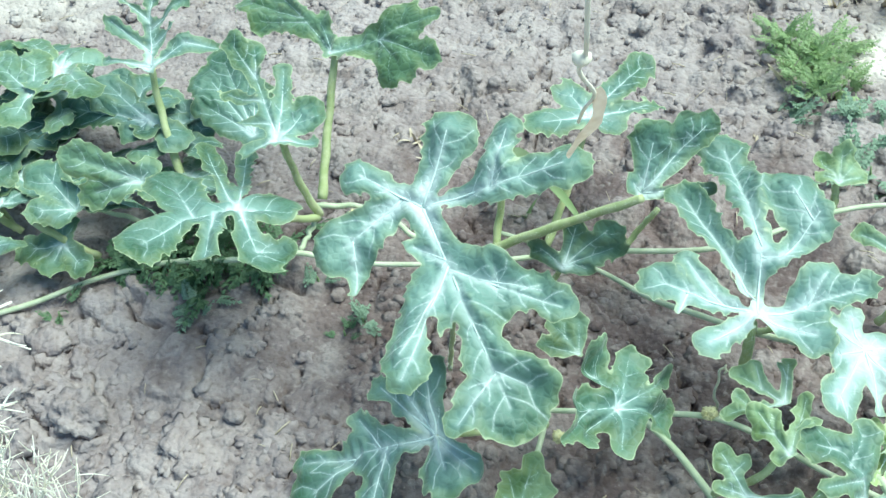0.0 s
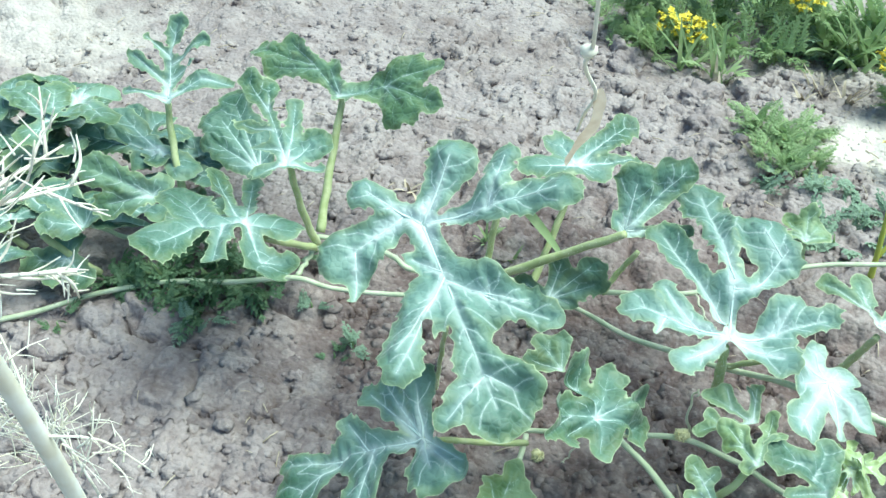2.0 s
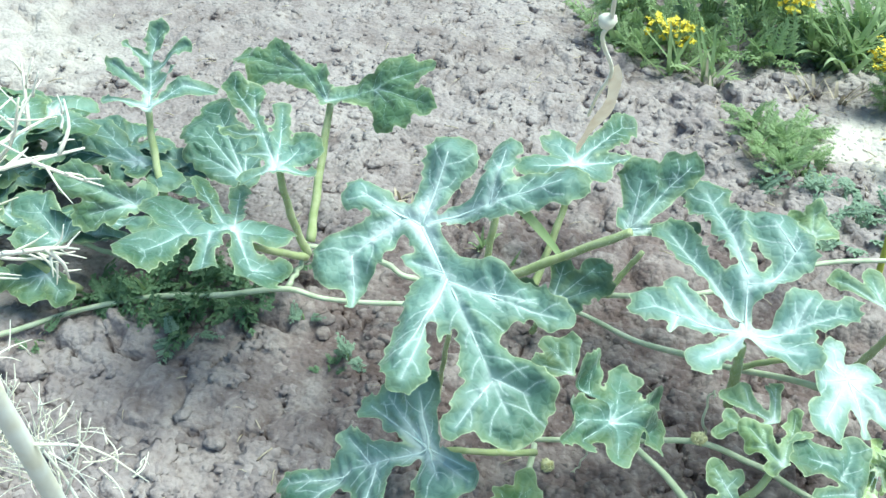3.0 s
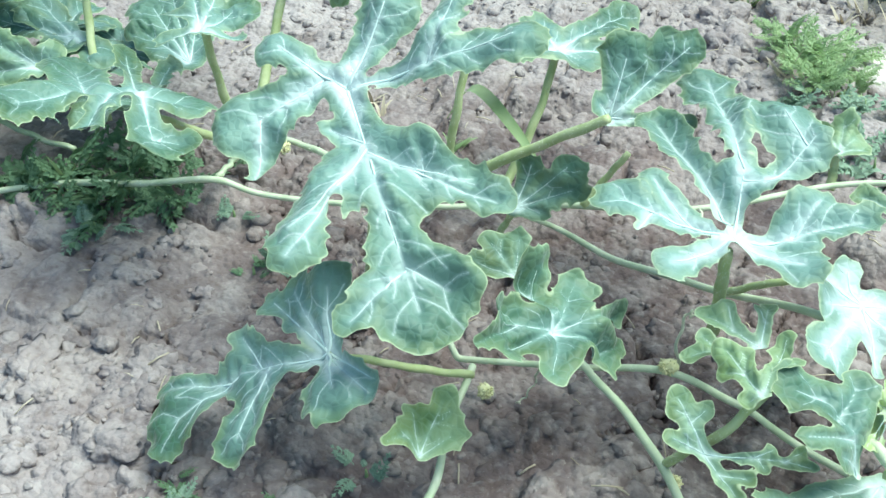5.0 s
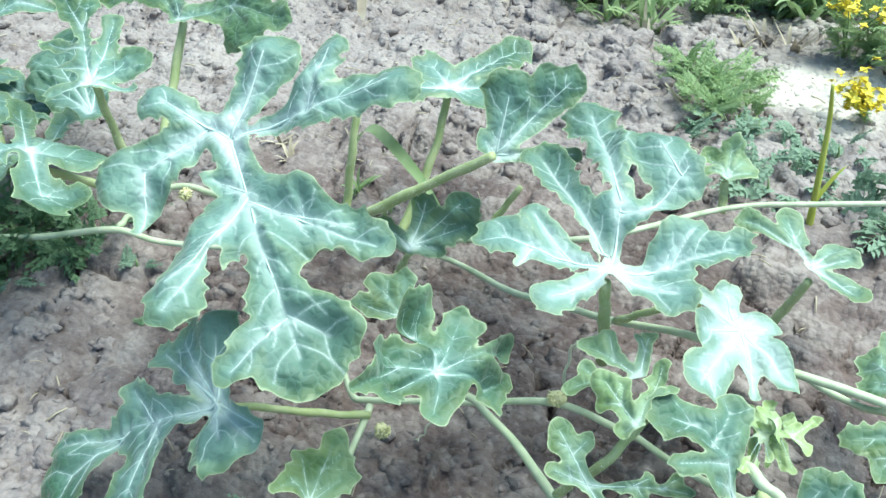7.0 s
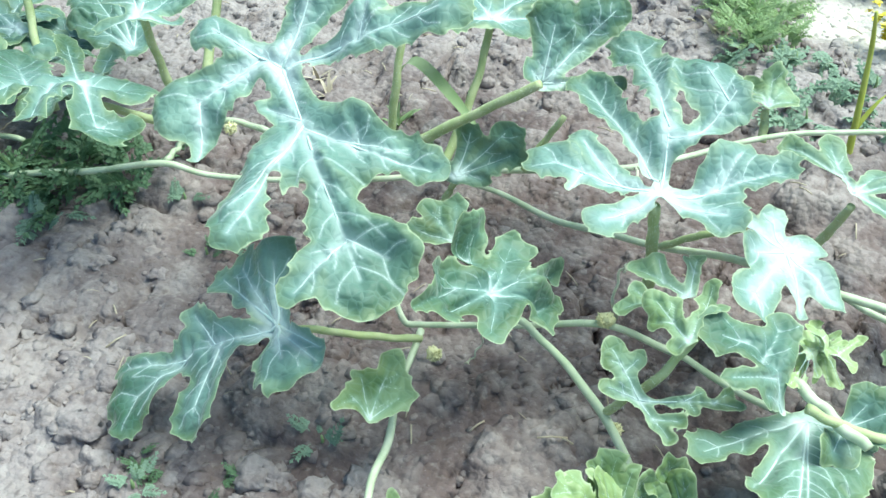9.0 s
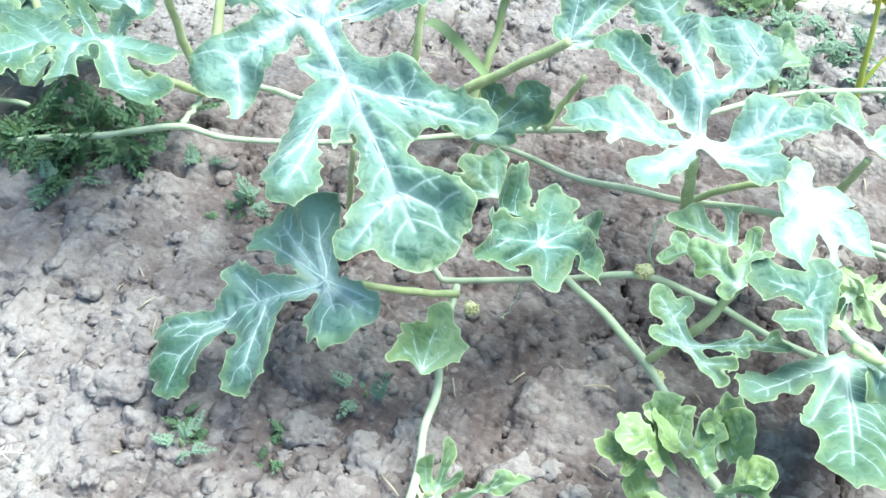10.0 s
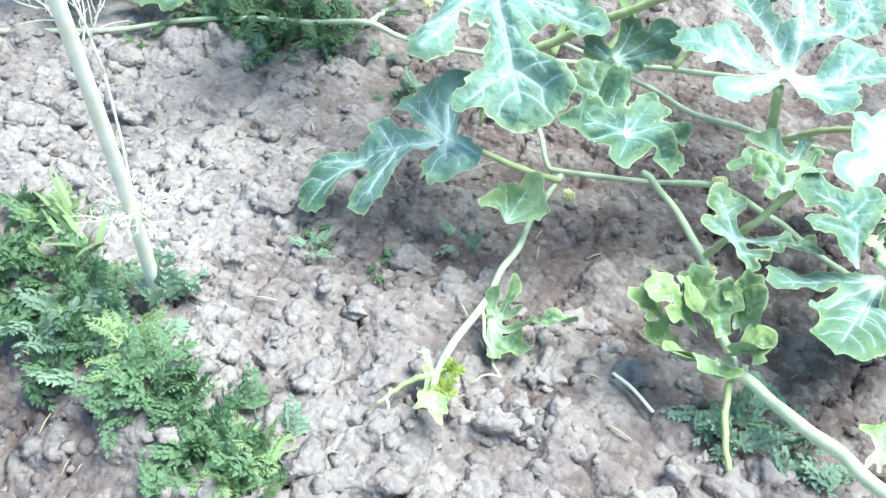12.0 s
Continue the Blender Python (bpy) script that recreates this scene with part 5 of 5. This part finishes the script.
for k, (start, way, size, thick) in enumerate((((-0.152, 0.084, 0.168), (-0.25, 0.28, 0.75), 0.082, 0.0012),
                                               ((-0.118, 0.042, 0.28), (-0.6, 0.6, 0.3), 0.06, 0.001), ((-0.118, 0.042, 0.28), (0.6, 0.5, -0.1), 0.05, 0.001),
                                               ((-0.105, 0.02, 0.41), (0.5, 0.8, -0.1), 0.06, 0.0014), ((-0.108, 0.025, 0.385), (0.8, 0.4, -0.05), 0.05, 0.0014),
                                               ((-0.106, 0.022, 0.40), (0.0, 1.0, 0.1), 0.07, 0.0015)) + ring):
    v, f = feather(start, way, size, 400 + k, thick, 18 if size > 0.08 else 6)
    mesh_object("twig", v, f, DRY, dry)

mesh_object("twig", *tube(spline([(-0.143, 0.074, 0.09), (-0.146, 0.079, 0.13), (-0.152, 0.084, 0.168)], 5), np.full(11, 0.0009), 5), DRY, dry)

hanging = tagged(new("dry_leaf_stalk"), "withered pale stalk with a curled dry leaf hanging down", "dead plant")
p = spline([(-0.09, -0.05, 0.72), (-0.04, 0.06, 0.80), (0.03, 0.16, 0.70), (0.061, 0.215, 0.50), (0.056, 0.258, 0.385), (0.050, 0.27, 0.36), (0.053, 0.287, 0.335), (0.044, 0.305, 0.31), (0.038, 0.318, 0.29)], 5)
mesh_object("stalk", *tube(p, np.linspace(0.0014, 0.0009, len(p)), 6), DRY, hanging)
u = np.linspace(0, 1, 14)
q = np.array([(0.054, 0.285, 0.338)]) * (1 - u)[:, None] + np.array([(0.038, 0.316, 0.268)]) * u[:, None] + np.stack([0.004 * np.sin(u * 5), 0.003 * np.cos(u * 4), 0 * u], -1)
w = 0.0046 * np.sin(np.pi * (0.1 + 0.88 * u)) ** 0.8 * (1 + 0.25 * np.sin(u * 15))
v = np.concatenate([q + np.outer(w, (0.8, 0.45, 0.2)), q + np.outer(w, (0.1, 0.3, -0.5)), q - np.outer(w, (0.8, 0.3, 0.25))])
mesh_object("withered_leaf", v, [(i + r * 14, i + 1 + r * 14, i + 1 + (r + 1) * 14, i + (r + 1) * 14) for r in range(2) for i in range(13)], WITHERED, hanging, "curled straw-coloured dry leaf")
v, f = lump(np.random.default_rng(3), 0.0042, 2, 0.4)
mesh_object("node", v + (0.053, 0.262, 0.372), f, DRY, hanging)

# ---- stones, sticks and clods ----
stick = tagged(mesh_object("straw_stick", *tube(spline([(0.128, 0.173, 0.010), (0.143, 0.167, 0.012), (0.160, 0.159, 0.010)], 5), np.full(11, 0.0011), 6), DRY), "short white straw lying on clods", "straw")
for i, (x, y, r) in enumerate(((-0.030, 0.200, 0.013), (0.012, 0.191, 0.022), (0.089, 0.159, 0.020), (-0.328, 0.217, 0.027), (-0.054, 0.077, 0.017), (-0.062, 0.095, 0.014), (0.012, 0.039, 0.026), (0.103, 0.071, 0.024),
                               (-0.239, 0.222, 0.026), (-0.170, 0.251, 0.022), (-0.36, 0.27, 0.02), (-0.38, 0.23, 0.025), (0.077, 0.801, 0.034), (0.05, 0.815, 0.026), (0.11, 0.795, 0.022), (-0.036, 0.935, 0.038), (-0.06, 0.95, 0.03), (0.14, 0.67, 0.022), (0.06, 0.86, 0.025), (0.14, 0.08, 0.018))):
    r *= 0.8
    v, f = lump(np.random.default_rng(50 + i), r, 4, 0.75)
    lumpy = mesh_object("clod", v * (1, 1, 0.62), f, SOIL, matrix=Matrix.Translation((x, y, ground_at(x, y) - r * 0.18)))
    earthen(lumpy, np.full(len(v), (i % 5) * 0.08))
    tagged(lumpy, "rounded lump of dry grey-brown earth", "clod", group="earth clods")

# smaller clods lie close together before the vines and on the broken crust beside them
rng = np.random.default_rng(61)
for k in range(330):
    x, y = (rng.uniform(-0.17, 0.27), rng.uniform(-0.03, 0.22)) if k % 3 else (rng.uniform(-0.5, -0.18), rng.uniform(0.12, 0.34))
    if fractal(np.array([x * 14]), np.array([y * 14]), 91, 2)[0] < 0.42:
        continue
    r = 0.0050 + 0.0100 * rng.random() ** 1.8
    v, f = lump(rng, r, 3, 0.7)
    lumpy = mesh_object("clod", v * (1, 1, 0.66), f, SOIL, matrix=pose(x, y, ground_at(x, y) - r * 0.22, 0, 0, rng.uniform(0, 360)))
    earthen(lumpy, np.full(len(v), rng.uniform(0.0, 0.35)))
    tagged(lumpy, "small crumbly lump of grey-brown earth", "clod", group="earth clods")

rng = np.random.default_rng(77)
shapes = [lump(rng, 1.0, 2 if k < 4 else 1, 0.6) for k in range(16)]
pieces = []
spots = np.stack([rng.uniform(-0.75, 0.5, 26000), rng.uniform(-0.12, 1.15, 26000)], -1)
dense = fractal(spots[:, 0] * 6, spots[:, 1] * 6, 33, 3) + 0.30 * (spots[:, 1] < 0.24) + 0.15 * (spots[:, 1] > 0.6) + rng.normal(size=26000) * 0.08
spots = spots[dense > 0.54][:11000]
zs, _, _ = soil_height(spots[:, 0], spots[:, 1])
for (x, y), z in zip(spots, zs):
    v, f = shapes[rng.integers(16)]
    r = 0.0015 + 0.0075 * rng.random() ** 2.4
    a = rng.uniform(0, 6.28)
    turn = np.array([[math.cos(a), -math.sin(a), 0], [math.sin(a), math.cos(a), 0], [0, 0, 0.6]])
    pieces.append((v @ turn.T * r + (x, y, z - r * 0.25), f))
v, f = joined(pieces)
loose = earthen(mesh_object("soil_crumbs", v, f, SOIL), np.concatenate([np.full(len(p[0]), rng.uniform(0.0, 0.45)) for p in pieces]))
tagged(loose, "loose crumbs of dry grey-brown earth", "soil crumbs", kind="stuff")

pieces = []
for k in range(420):
    x, y = rng.uniform(-0.7, 0.45), rng.uniform(-0.05, 1.1)
    a, l = rng.uniform(0, 6.28), rng.uniform(0.004, 0.018)
    z = ground_at(x, y) + 0.003
    d = np.array([math.cos(a) * l, math.sin(a) * l, rng.uniform(-0.002, 0.003)])
    pieces.append(tube(np.array([(x, y, z) - d / 2, (x, y, z + 0.001), (x, y, z) + d / 2]), np.full(3, rng.uniform(0.0003, 0.0007)), 4))
v, f = joined(pieces)
tagged(mesh_object("straw_litter", v, f, STRAW), "scattered bits of dry straw on soil", "straw litter", kind="stuff")
